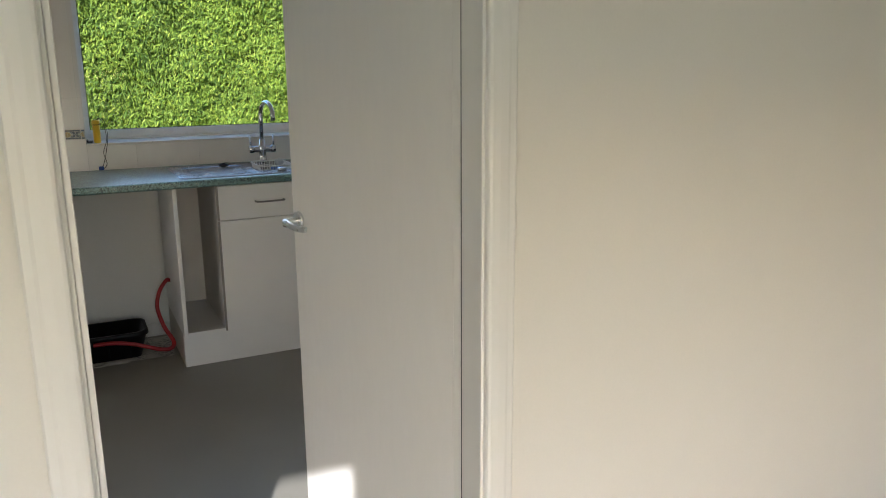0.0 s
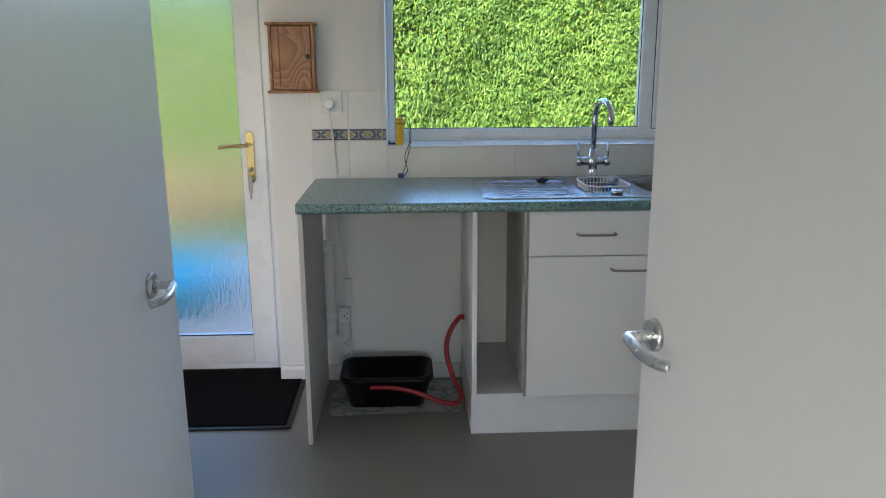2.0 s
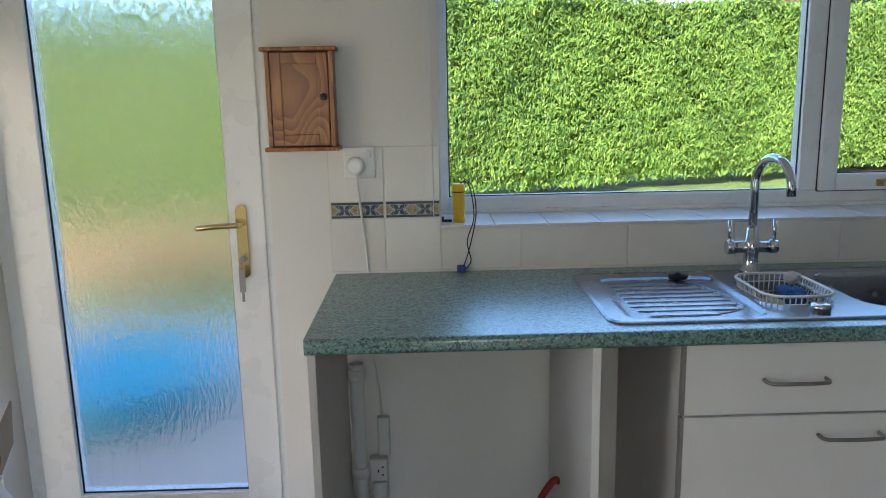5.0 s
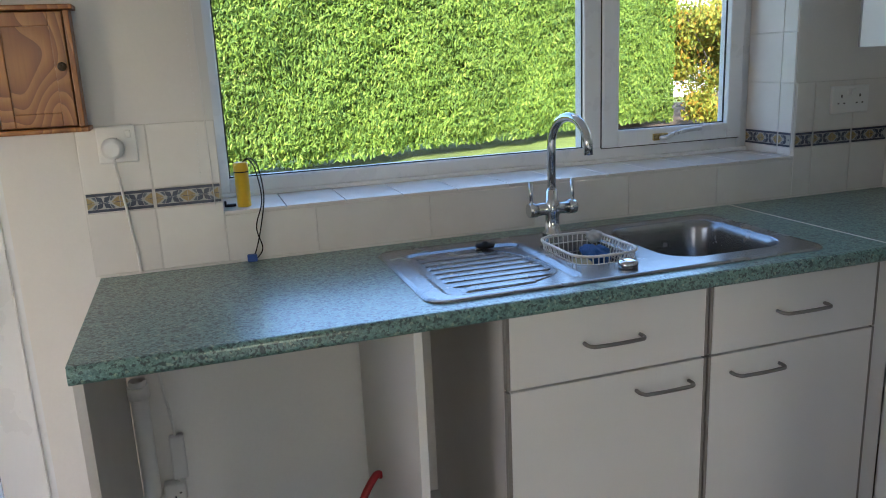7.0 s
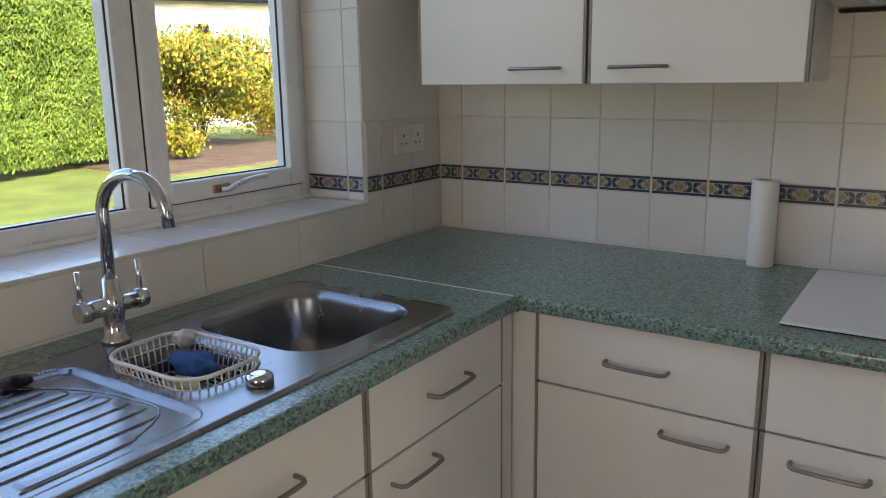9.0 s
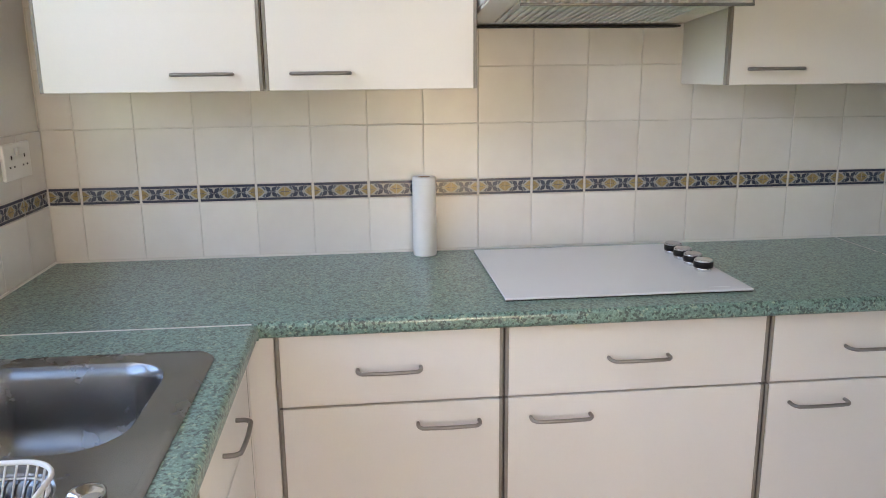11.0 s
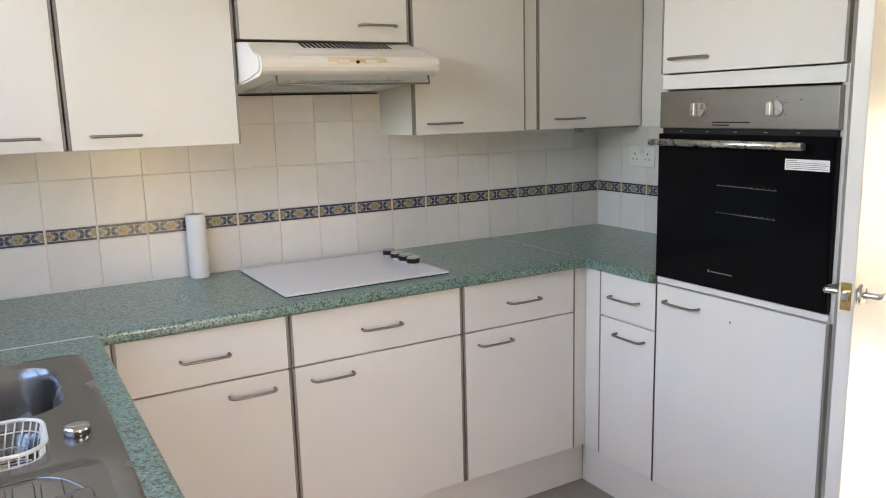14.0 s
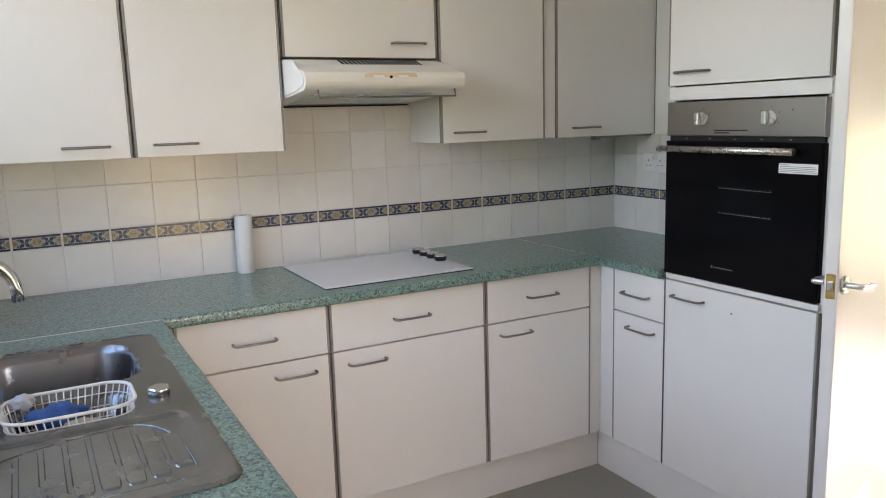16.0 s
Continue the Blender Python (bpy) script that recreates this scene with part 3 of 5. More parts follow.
def border_mesh(w):
    """A border tile: cream ground, navy bands, crossed leaves in blue and ochre, facing -y, x from 0 to w."""
    bm = B()
    h = BORDER_H
    box(bm, 0, w, 0, 0.006, 0, h, mi=0)

    def flat(pts, mi):
        f = bm.faces.new([bm.verts.new((x, -0.0004, z)) for x, z in pts])
        f.material_index = mi

    flat([(0, 0), (w, 0), (w, 0.0065), (0, 0.0065)], 1)
    flat([(0, h - 0.0065), (w, h - 0.0065), (w, h), (0, h)], 1)
    step = BORDER_W / 2
    c = h / 2

    def shape(pts, mi):
        if all(-0.0001 < p[0] < w + 0.0001 for p in pts):
            flat([(min(max(x, 0.0), w), z) for x, z in pts], mi)

    for k in range(int(round(w / step)) + 1):
        x = step * (k + 0.5)
        for sx in (-1, 1):
            for sz in (-1, 1):
                # a navy leaf of the cross and the blue leaf curling beside it
                shape([(x, c), (x + sx * 0.0035, c + sz * 0.0120), (x + sx * 0.0165, c + sz * 0.0152), (x + sx * 0.0125, c + sz * 0.0036)], 1)
                shape([(x + sx * 0.0180, c + sz * 0.0150), (x + sx * 0.0140, c + sz * 0.0050), (x + sx * 0.0170, c + sz * 0.0042), (x + sx * 0.0255, c + sz * 0.0130)], 2)
            shape([(x + sx * 0.003, c), (x + sx * 0.009, c - 0.0028), (x + sx * 0.0125, c), (x + sx * 0.009, c + 0.0028)], 2)
        for xx in (x - step / 2, x + step / 2):
            # four ochre petals round a point, split by a pale cross
            for sx in (-1, 1):
                if xx > x and sx > 0 or xx < x and sx < 0:
                    continue
                for sz in (-1, 1):
                    shape([(xx + sx * 0.0008, c + sz * 0.0008), (xx + sx * 0.0008, c + sz * 0.0140), (xx + sx * 0.0080, c + sz * 0.0095), (xx + sx * 0.0185, c + sz * 0.0008)], 3)
                shape([(xx + sx * 0.0004, c - 0.0006), (xx + sx * 0.0110, c - 0.0006), (xx + sx * 0.0110, c + 0.0006), (xx + sx * 0.0004, c + 0.0006)], 1)
    bm.normal_update()
    me = bpy.data.meshes.new("border_tile")
    bm.to_mesh(me)
    bm.free()
    for m in (BORD_CREAM, BORD_NAVY, BORD_BLUE, BORD_OCHRE):
        me.materials.append(m)
    return me


_tile_cache = {}


def tile_mesh(w, h, border=False):
    key = (round(w, 3), round(h, 3), border)
    if key not in _tile_cache:
        _tile_cache[key] = border_mesh(w) if border else mesh_of("tile", box(B(), 0, w, 0, 0.006, 0, h, bevel=0.0009, seg=1), TILE)
    return _tile_cache[key]


PITCH, GAP = 0.1525, 0.0026


def tile_run(parent, m, length, rows, start=0.0, pitch=PITCH):
    """Tiles along local x, facing -y; rows: (z0, z1, border). start: where a full tile begins."""
    edges = [0.0]
    x = start - pitch * math.ceil(start / pitch)
    while x < length - 0.012:
        if x > 0.012:
            edges.append(x)
        x += pitch
    edges.append(length)
    for z0, z1, border in rows:
        for a, b in zip(edges, edges[1:]):
            o = new("border_tile" if border else "tile", tile_mesh(b - a - (0.007 if border else GAP), BORDER_H if border else z1 - z0 - GAP, border))
            o.parent = parent
            o.matrix_basis = m @ pose(a + (0.0035 if border else GAP / 2), -0.006, z0 + GAP / 2)


# ---------- worktops ----------
WZ, WT = 0.900, 0.035


def edge_profile(depth):
    """(u, z): u from the front edge back, rounded front."""
    r = 0.011
    pts = []
    for i in range(6):
        a = radians(90 + 90 * i / 5)
        pts.append((r + r * math.cos(a), WZ - r + r * math.sin(a)))
    for i in range(6):
        a = radians(180 + 90 * i / 5)
        pts.append((r + r * math.cos(a), WZ - WT + r + r * math.sin(a)))
    return pts + [(depth, WZ - WT), (depth, WZ)]


SINK = (0.700, 1.692, 3.760, 4.228)
wx0, wx1, wy = 0.050, 1.838, 3.709
hole = (SINK[0] + 0.012, SINK[1] - 0.012, SINK[2] + 0.012, SINK[3] - 0.012)
bm = extrude_profile(B(), edge_profile(hole[2] - wy), lambda u, z: (wx0, wy + u, z), lambda u, z: (wx1, wy + u, z))
box(bm, wx0, wx1, hole[3], NY - 0.001, WZ - WT, WZ)
box(bm, wx0, hole[0], hole[2], hole[3], WZ - WT, WZ)
box(bm, hole[1], wx1, hole[2], hole[3], WZ - WT, WZ)
wt = part("worktop", bm, WORK)
tagged(wt, "green speckled laminate worktop under the window", "worktop")
boxpart("end_strip", wt, (wx0 - 0.0012, wx0, wy + 0.010, NY - 0.002, WZ - WT + 0.001, WZ - 0.001), WORK)
ex, sy = 1.845, 2.090
bm = extrude_profile(B(), edge_profile(EX - 0.001 - ex), lambda u, z: (ex + u, wy, z), lambda u, z: (ex + u, sy - 0.002, z))
box(bm, wx1 + 0.002, EX - 0.001, wy + 0.0003, NY - 0.001, WZ - WT, WZ)
wt = part("worktop", bm, WORK)
tagged(wt, "green speckled laminate worktop with an inset hob", "worktop")
bm = extrude_profile(B(), edge_profile(sy - SY - 0.001), lambda u, z: (EX - 0.001, sy - u, z), lambda u, z: (1.532, sy - u, z))
wt = part("worktop", bm, WORK)
tagged(wt, "short green speckled laminate worktop beside the oven", "worktop")
for dims in ((wx1 - 0.001, wx1 + 0.003, wy + 0.012, NY - 0.01, WZ - 0.002, WZ + 0.0012), (ex + 0.012, EX - 0.01, sy - 0.003, sy + 0.001, WZ - 0.002, WZ + 0.001)):
    tagged(part("joint_strip", box(B(), *dims), SATIN if dims[0] > 1.84 else SILICONE), "thin pale joint strip between worktops", "joint strip", kind="structure")
for dims in ((0.05, EX - 0.01, NY - 0.010, NY - 0.006, WZ, WZ + 0.005), (EX - 0.010, EX - 0.006, SY + 0.01, NY - 0.01, WZ, WZ + 0.005), (1.54, EX - 0.01, SY + 0.006, SY + 0.010, WZ, WZ + 0.005)):
    tagged(part("sealant", box(B(), *dims), SILICONE), "white sealant bead along the worktop", "sealant", kind="structure")


# ---------- cabinets ----------
def bar_handle(parent, x, y, z, w=0.134, vertical=False):
    """Bowed bar on two short legs, in front of y (towards -y)."""
    pts = [(-w / 2, 0, 0), (-w / 2, -0.016, 0.0), (-w / 2 + 0.006, -0.026, 0), (-w / 2 + 0.016, -0.029, 0), (0, -0.031, 0), (w / 2 - 0.016, -0.029, 0), (w / 2 - 0.006, -0.026, 0), (w / 2, -0.016, 0), (w / 2, 0, 0)]
    pts = [(0, p[1], p[0]) if vertical else p for p in pts]
    bm = tube(B(), [Vector((x, y, z)) + Vector(p) for p in smooth_path(pts, 3)], 0.0044, 8)
    part("handle", bm, HANDLE, parent, "bowed pewter bar handle")


def front(parent, name, x0, x1, z0, z1, handle, edge=True):
    """A white slab 18 mm thick before local y=0, with taupe strips on its upright edges. handle: (x, z) or None."""
    f = part(name, box(B(), x0 + 0.009, x1 - 0.009, -0.018, -0.0005, z0 + 0.0015, z1 - 0.0015, bevel=0.0015), LAMINATE, parent)
    if edge:
        for a, b in ((x0 + 0.001, x0 + 0.009), (x1 - 0.009, x1 - 0.001)):
            part("edging", box(B(), a, b, -0.0175, -0.0005, z0 + 0.0015, z1 - 0.0015, bevel=0.001, seg=1), EDGING, f)
    if handle:
        bar_handle(f, handle[0], -0.018, handle[1])
    return f


def base_unit(m, w, handles, label, depth=0.56, plinth=True):
    c = thing("base_cabinet", m, label, "cabinet", "white base cabinets")
    for nm, dims in (("side_panel", (0, 0.016, 0, depth, 0.165, 0.864)), ("side_panel", (w - 0.016, w, 0, depth, 0.165, 0.864)), ("bottom_panel", (0.016, w - 0.016, 0, depth, 0.165, 0.181)),
                     ("back_panel", (0.016, w - 0.016, depth - 0.008, depth, 0.181, 0.72)), ("rail", (0.016, w - 0.016, 0.001, 0.016, 0.68, 0.72))):
        boxpart(nm, c, dims, CARCASS)
    front(c, "drawer_front", 0, w, 0.7, 0.862, (handles[0], 0.78))
    front(c, "door", 0, w, 0.165, 0.698, (handles[1], 0.65))
    for x in (0.05, w - 0.05):
        bm = cyl(B(), (x, 0.1, 0), (x, 0.1, 0.165), 0.018, n=10)
        part("leg", bm, BLACK_PLASTIC, c)
    return c


FN, FE, FS = 3.750, 1.890, 2.045     # carcass front planes; the slabs stand 18 mm before them
north = lambda x: pose(x, FN, 0)
east = lambda y: pose(FE, y, 0, 0, 0, -90)
south = lambda x: pose(x, FS, 0, 0, 0, 180)
base_unit(north(0.848), 0.487, (0.245, 0.372), "white sink cabinet with drawer front and door", 0.54)
base_unit(north(1.337), 0.478, (0.25, 0.13), "white sink cabinet with drawer front and door", 0.54)
base_unit(east(3.682), 0.484, (0.237, 0.363), "white base cabinet with drawer and door in the corner")
base_unit(east(3.196), 0.598, (0.298, 0.126), "white base cabinet with drawer and door under the hob")
base_unit(east(2.596), 0.486, (0.249, 0.127), "white base cabinet with drawer and door")
base_unit(south(1.797), 0.280, (0.132, 0.16), "narrow white base cabinet with drawer and door beside the oven")
for dims in ((1.817, 1.868, FN - 0.012, FN + 0.05, 0.165, 0.862), (FE - 0.012, FE + 0.04, 3.684, 3.745, 0.165, 0.862), (FE - 0.012, FE + 0.04, 2.050, 2.108, 0.165, 0.862), (1.80, FE - 0.014, FS, FS + 0.012, 0.165, 0.862)):
    tagged(part("corner_post", box(B(), *dims, bevel=0.002), LAMINATE), "white laminate corner post between cabinets", "corner post")
PLY = 3.775
for dims in ((0.658, 1.915, PLY, PLY + 0.016, 0.0, 0.162), (1.915, 1.931, 2.035, PLY, 0.0, 0.162), (0.915, 1.915, 2.018, 2.034, 0.0, 0.162)):
    tagged(part("plinth", box(B(), *dims, bevel=0.0015), LAMINATE), "white laminate plinth under the base cabinets", "plinth")
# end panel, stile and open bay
tagged(part("end_panel", box(B(), 0.054, 0.071, 3.722, NY - 0.02, 0.0, 0.864, bevel=0.001), [CARCASS]), "greyer white end panel under the worktop", "panel")
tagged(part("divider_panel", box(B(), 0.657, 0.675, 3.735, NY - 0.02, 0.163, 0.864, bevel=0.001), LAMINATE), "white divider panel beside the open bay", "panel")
tagged(part("divider_panel", box(B(), 0.657, 0.675, PLY + 0.017, NY - 0.02, 0.0, 0.162), CARCASS), "greyer lower divider panel", "panel")
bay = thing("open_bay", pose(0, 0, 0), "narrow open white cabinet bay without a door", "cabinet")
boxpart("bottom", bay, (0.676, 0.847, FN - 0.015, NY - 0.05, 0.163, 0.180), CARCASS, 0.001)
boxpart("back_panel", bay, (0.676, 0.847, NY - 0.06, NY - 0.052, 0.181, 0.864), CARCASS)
boxpart("front_edge", bay, (0.676, 0.847, FN - 0.019, FN - 0.0155, 0.163, 0.181), LAMINATE)

# tall oven housing
OX0, OX1 = 0.918, 1.528
tall = thing("oven_housing", pose(OX1, FS, 0, 0, 0, 180), "tall white cabinet housing a built-in oven", "cabinet")
W = OX1 - OX0
for x0, x1 in ((0, 0.018), (W - 0.018, W)):
    bm = B()
    box(bm, x0, x1, 0, 0.555, 0.165, 2.17)
    part("side_panel", bm, LAMINATE, tall)
for z0, z1 in ((0.165, 0.181), (0.868, 0.884), (1.49, 1.506), (2.152, 2.17)):
    bm = B()
    box(bm, 0.018, W - 0.018, 0.0, 0.545, z0, z1)
    part("shelf", bm, LAMINATE, tall)
bm = B()
box(bm, 0.018, W - 0.018, 0.545, 0.553, 0.181, 2.152)
part("back_panel", bm, LAMINATE, tall)
front(tall, "door", 0, W, 0.165, 0.866, (0.118, 0.815))
bm = cyl(B(), (0.30, -0.0185, 0.80), (0.30, -0.0182, 0.80), 0.003, n=10)
part("screw_hole", bm, SLOT, tall)
boxpart("rail", tall, (0.006, W - 0.006, -0.016, -0.0005, 0.870, 0.889), LAMINATE, 0.0015)
boxpart("rail", tall, (0.004, W - 0.004, -0.010, -0.0005, 1.486, 1.530), LAMINATE, 0.0015)
front(tall, "top_door", 0, W, 1.533, 2.168, (0.115, 1.577))

oven = thing("oven", pose(1.5225, FS, 0, 0, 0, 180), "built-in black glass oven with steel control panel", "oven")
ow = 0.595
boxpart("cavity", oven, (0.02, ow - 0.02, 0.004, 0.52, 0.90, 1.475), BLACK_PLASTIC)
boxpart("control_panel", oven, (0, ow, -0.022, 0.002, 1.368, 1.480), OVENSTEEL, 0.003)
odoor = boxpart("oven_door", oven, (0.001, ow - 0.001, -0.026, 0.002, 0.893, 1.352), OVENGLASS, 0.003)
boxpart("vent_gap", oven, (0.006, ow - 0.006, -0.012, 0.0, 1.350, 1.369), SLOT)
for i in range(5):
    boxpart("vent_slot", oven, (0.075 + i * 0.1, 0.085 + i * 0.1, -0.0135, -0.012, 1.358, 1.3605), EDGING)
boxpart("oven_window", odoor, (0.17, 0.44, -0.0268, -0.026, 1.045, 1.255), OVENWINDOW, 0.0)
for z in (1.205, 1.125):
    bm = B()
    tube(bm, [(0.235, -0.0275, z), (0.435, -0.0275, z - 0.002)], 0.0011, 6)
    for k in range(11):
        tube(bm, [(0.24 + k * 0.019, -0.0275, z), (0.24 + k * 0.019, -0.0275, z + 0.004)], 0.0008, 5)
    part("rack", bm, HANDLE, odoor)
bm = B()
cyl(bm, (0.0, -0.062, 1.327), (0.53, -0.062, 1.327), 0.0105, n=18)
for x in (0.06, 0.47):
    cyl(bm, (x, -0.026, 1.327), (x, -0.058, 1.327), 0.007, n=12)
part("door_handle", bm, SATIN, odoor, "round steel door handle")
for x in (0.158, 0.418):
    bm = B()
    cyl(bm, (x, -0.022, 1.424), (x, -0.030, 1.424), 0.022, 0.021, n=24)
    box(bm, x - 0.021, x - 0.003, -0.044, -0.030, 1.404, 1.444, bevel=0.004)
    k = part("knob", bm, SATIN, oven, "satin control knob")
    for a in range(-120, 121, 60):
        dx, dz = 0.031 * math.sin(radians(a)), 0.031 * math.cos(radians(a))
        part("mark", box(B(), x + dx - 0.0015, x + dx + 0.0015, -0.0225, -0.0218, 1.424 + dz - 0.0015, 1.424 + dz + 0.0015), SLOT, k)
boxpart("indicator", oven, (0.488, 0.492, -0.0226, -0.0218, 1.444, 1.448), SLOT)
for r in range(2):
    boxpart("caption_bar", oven, (0.205, 0.335 - r * 0.07, -0.0225, -0.0219, 1.385 - r * 0.008, 1.3885 - r * 0.008), SLOT)
lab = boxpart("sticker", odoor, (0.455, 0.583, -0.0266, -0.0258, 1.263, 1.292), PAPER, 0.0, "white printed paper sticker")
for r in range(5):
    boxpart("text_bar", lab, (0.459, 0.579 - (0.09 if r == 0 else 0.006 * (r % 2)), -0.0269, -0.0267, 1.287 - r * 0.005, 1.2885 - r * 0.005), EDGING)
boxpart("maker_mark", odoor, (0.222, 0.300, -0.0266, -0.0258, 0.942, 0.9455), HANDLE)
boxpart("maker_mark", odoor, (0.212, 0.218, -0.0266, -0.0258, 0.940, 0.949), HANDLE)


# wall cabinets
def wall_unit(y0, w, z0, handle_x, label, z1=2.17, hz=0.04):
    c = thing("wall_cabinet", pose(2.193, y0, 0, 0, 0, -90), label, "cabinet", "white wall cabinets")
    d = EX - 2.193 - 0.002
    for nm, dims in (("side_panel", (0, 0.016, 0, d, z0 + 0.002, z1)), ("side_panel", (w - 0.016, w, 0, d, z0 + 0.002, z1)), ("bottom_panel", (0.016, w - 0.016, 0.0, d, z0 + 0.002, z0 + 0.018)),
                     ("top_panel", (0.016, w - 0.016, 0.0, d, z1 - 0.016, z1)), ("back_panel", (0.016, w - 0.016, d - 0.006, d, z0 + 0.018, z1 - 0.016))):
        boxpart(nm, c, dims, LAMINATE)
    front(c, "door", 0, w, z0, z1, (handle_x, z0 + hz))
    return c


wall_unit(4.203, 0.495, 1.353, 0.36, "white wall cabinet with flat door beside the window")
wall_unit(3.704, 0.494, 1.353, 0.128, "white wall cabinet with flat door beside the hood")
wall_unit(3.202, 0.600, 1.672, 0.478, "short white wall cabinet above the cooker hood", hz=0.053)
wall_unit(2.594, 0.490, 1.353, 0.124, "white wall cabinet with flat door")
wall_unit(2.046, 0.555, 1.353, 0.154, "white wall cabinet with flat door in the corner")
tagged(part("corner_post", box(B(), 2.182, EX - 0.001, 2.047, 2.103, 1.355, 2.17, bevel=0.002), LAMINATE), "white laminate filler between wall cabinets", "corner post")
tagged(part("filler_panel", box(B(), 1.53, 2.17, SY, SY + 0.014, 1.350, 2.17, bevel=0.002), LAMINATE), "white filler panel above the tiles", "panel")
bm = B()
box(bm, 2.185, 2.215, 1.80, 1.83, 1.337, 1.353, bevel=0.002)
box(bm, 2.19, 2.198, 1.50, 1.80, 1.345, 1.352)
tagged(part("light_switch_pull", bm, HANDLE), "small dark fitting under the wall cabinet", "fitting")

# cooker hood
hood = thing("cooker_hood", pose(0, 0, 0), "cream-white visor cooker hood above the hob", "cooker hood")
hy0, hy1 = 3.200, 2.612
prof = [(EX - 0.002, 1.512), (2.10, 1.540), (1.985, 1.552)]
for i in range(7):
    a = radians(-100 - 130 * i / 6)
    prof.append((1.988 + 0.032 * math.cos(a), 1.585 + 0.032 * math.sin(a)))
prof += [(2.02, 1.622), (2.06, 1.638), (2.165, 1.664), (EX - 0.002, 1.664)]
bm = extrude_profile(B(), prof, lambda u, z: (u, hy0, z), lambda u, z: (u, hy1, z))
hb = part("hood_body", bm, HOODWHITE, hood)
for i in range(19):
    y = 3.03 - i * 0.0165
    bm = B()
    vs = [bm.verts.new(p) for p in ((2.066, y, 1.6412), (2.066, y - 0.010, 1.6412), (2.158, y - 0.024, 1.6642), (2.158, y - 0.014, 1.6642))]
    bm.faces.new(vs)
    bmesh.ops.solidify(bm, geom=bm.faces, thickness=0.001)
    part("vent_slot", bm, SLOT, hb)
bm = extrude_profile(B(), rrect(2.80, 2.995, 1.578, 1.606, 0.013, 5), lambda u, z: (1.957, u, z), lambda u, z: (1.972, u, z))
pn = part("switch_panel", bm, HOODCREAM, hood, "yellowed switch panel")
for y in (2.945, 2.855):
    boxpart("switch", pn, (1.953, 1.958, y - 0.020, y + 0.020, 1.586, 1.599), HOODWHITE, 0.002)
bm = cyl(B(), (1.953, 2.900, 1.5925), (1.958, 2.900, 1.5925), 0.005, n=14)
part("indicator", bm, SLOT, pn)
cheek = [(1.972 + 0.010, 1.566), (1.968, 1.585), (1.976, 1.606), (2.02, 1.622), (2.07, 1.655), (2.165, 1.660), (EX - 0.01, 1.660), (EX - 0.01, 1.530), (2.10, 1.546)]
part("end_cheek", extrude_profile(B(), cheek, lambda u, z: (u, hy0 + 0.0005, z), lambda u, z: (u, hy0 + 0.004, z)), WHITE_PLASTIC, hood)
bm = B()
for i in range(24):
    y = 3.13 - i * 0.019
    box(bm, 2.06, 2.36, y, y + 0.006, 1.514, 1.5185)
bmesh.ops.rotate(bm, verts=bm.verts, cent=(2.2, 2.9, 1.516), matrix=Matrix.Rotation(0.085, 3, 'Y'))
bmesh.ops.translate(bm, verts=bm.verts, vec=(0, 0, 0.013))
part("grille", bm, WHITE_PLASTIC, hood)
bm = B()
tube(bm, [(1.985, 3.15, 1.555), (1.975, 3.15, 1.528), (1.975, 2.64, 1.528), (1.985, 2.64, 1.555)], 0.0035, 8)
part("visor_bar", bm, HANDLE, hood)
bm = box(B(), 1.985, 2.40, 2.65, 3.14, 1.526, 1.528)
visor = part("visor_glass", bm, CLEAR, hood)
boxpart("rear_strip", hood, (EX - 0.05, EX - 0.008, hy1 + 0.01, hy0 - 0.005, 1.506, 1.511), SLOT)

# ---------- hob ----------
hob = thing("hob", pose(0, 0, 0), "white ceramic glass hob with four black knobs", "hob")
bm = box(B(), 1.924, 2.402, 2.614, 3.186, WZ + 0.0030, WZ + 0.008, bevel=0.0015)
part("glass_top", bm, HOBGLASS, hob)
# black slab under the glass stands in for the shadow gap below its edge
boxpart("rim_shadow", hob, (1.926, 2.400, 2.616, 3.184, WZ + 0.0002, WZ + 0.0028), GASKET_AND_GAP)
for i in range(4):
    x = 2.288 - i * 0.063
    bm = lathe(B(), [(0.021, 0.0), (0.022, 0.004), (0.0225, 0.009)], (x, 2.656, WZ + 0.008))
    k = part("knob", bm, CHROME, hob, "black and chrome rotary knob")
    part("grip", lathe(B(), [(0.0234, 0.009), (0.0236, 0.023)], (x, 2.656, WZ + 0.008)), BLACK_PLASTIC, k)
    part("cap", lathe(B(), [(0.0234, 0.023), (0.0225, 0.027), (0.020, 0.029)], (x, 2.656, WZ + 0.008)), CHROME, k)
boxpart("maker_mark", hob, (1.945, 1.951, 2.66, 2.71, WZ + 0.0079, WZ + 0.0083), GREY_PLASTIC)

roll = thing("paper_towel_roll", pose(2.405, 3.322, WZ), "slim white paper towel roll standing on the worktop", "paper roll")
bm = lathe(B(), [(0.031, 0.0), (0.0325, 0.003), (0.0325, 0.214), (0.031, 0.217), (0.017, 0.217), (0.017, 0.18)])
part("paper", bm, PAPER, roll)
part("tube", lathe(B(), [(0.0169, 0.16), (0.0169, 0.2165), (0.0155, 0.2165), (0.0155, 0.17)]), CARD, roll)

# ---------- sink ----------
sink = thing("sink", pose(0, 0, 0), "stainless steel sink with bowl, half bowl and drainer", "sink")
sx0, sx1, sy0, sy1 = SINK
ZR = WZ + 0.006


def loop(bm, pts, z):
    return [bm.verts.new((x, y, z)) for x, y in pts]


def bridge(bm, a, b):
    for i in range(len(a)):
        f = bm.faces.new((a[i], a[(i + 1) % len(a)], b[(i + 1) % len(b)], b[i]))
        f.smooth = True


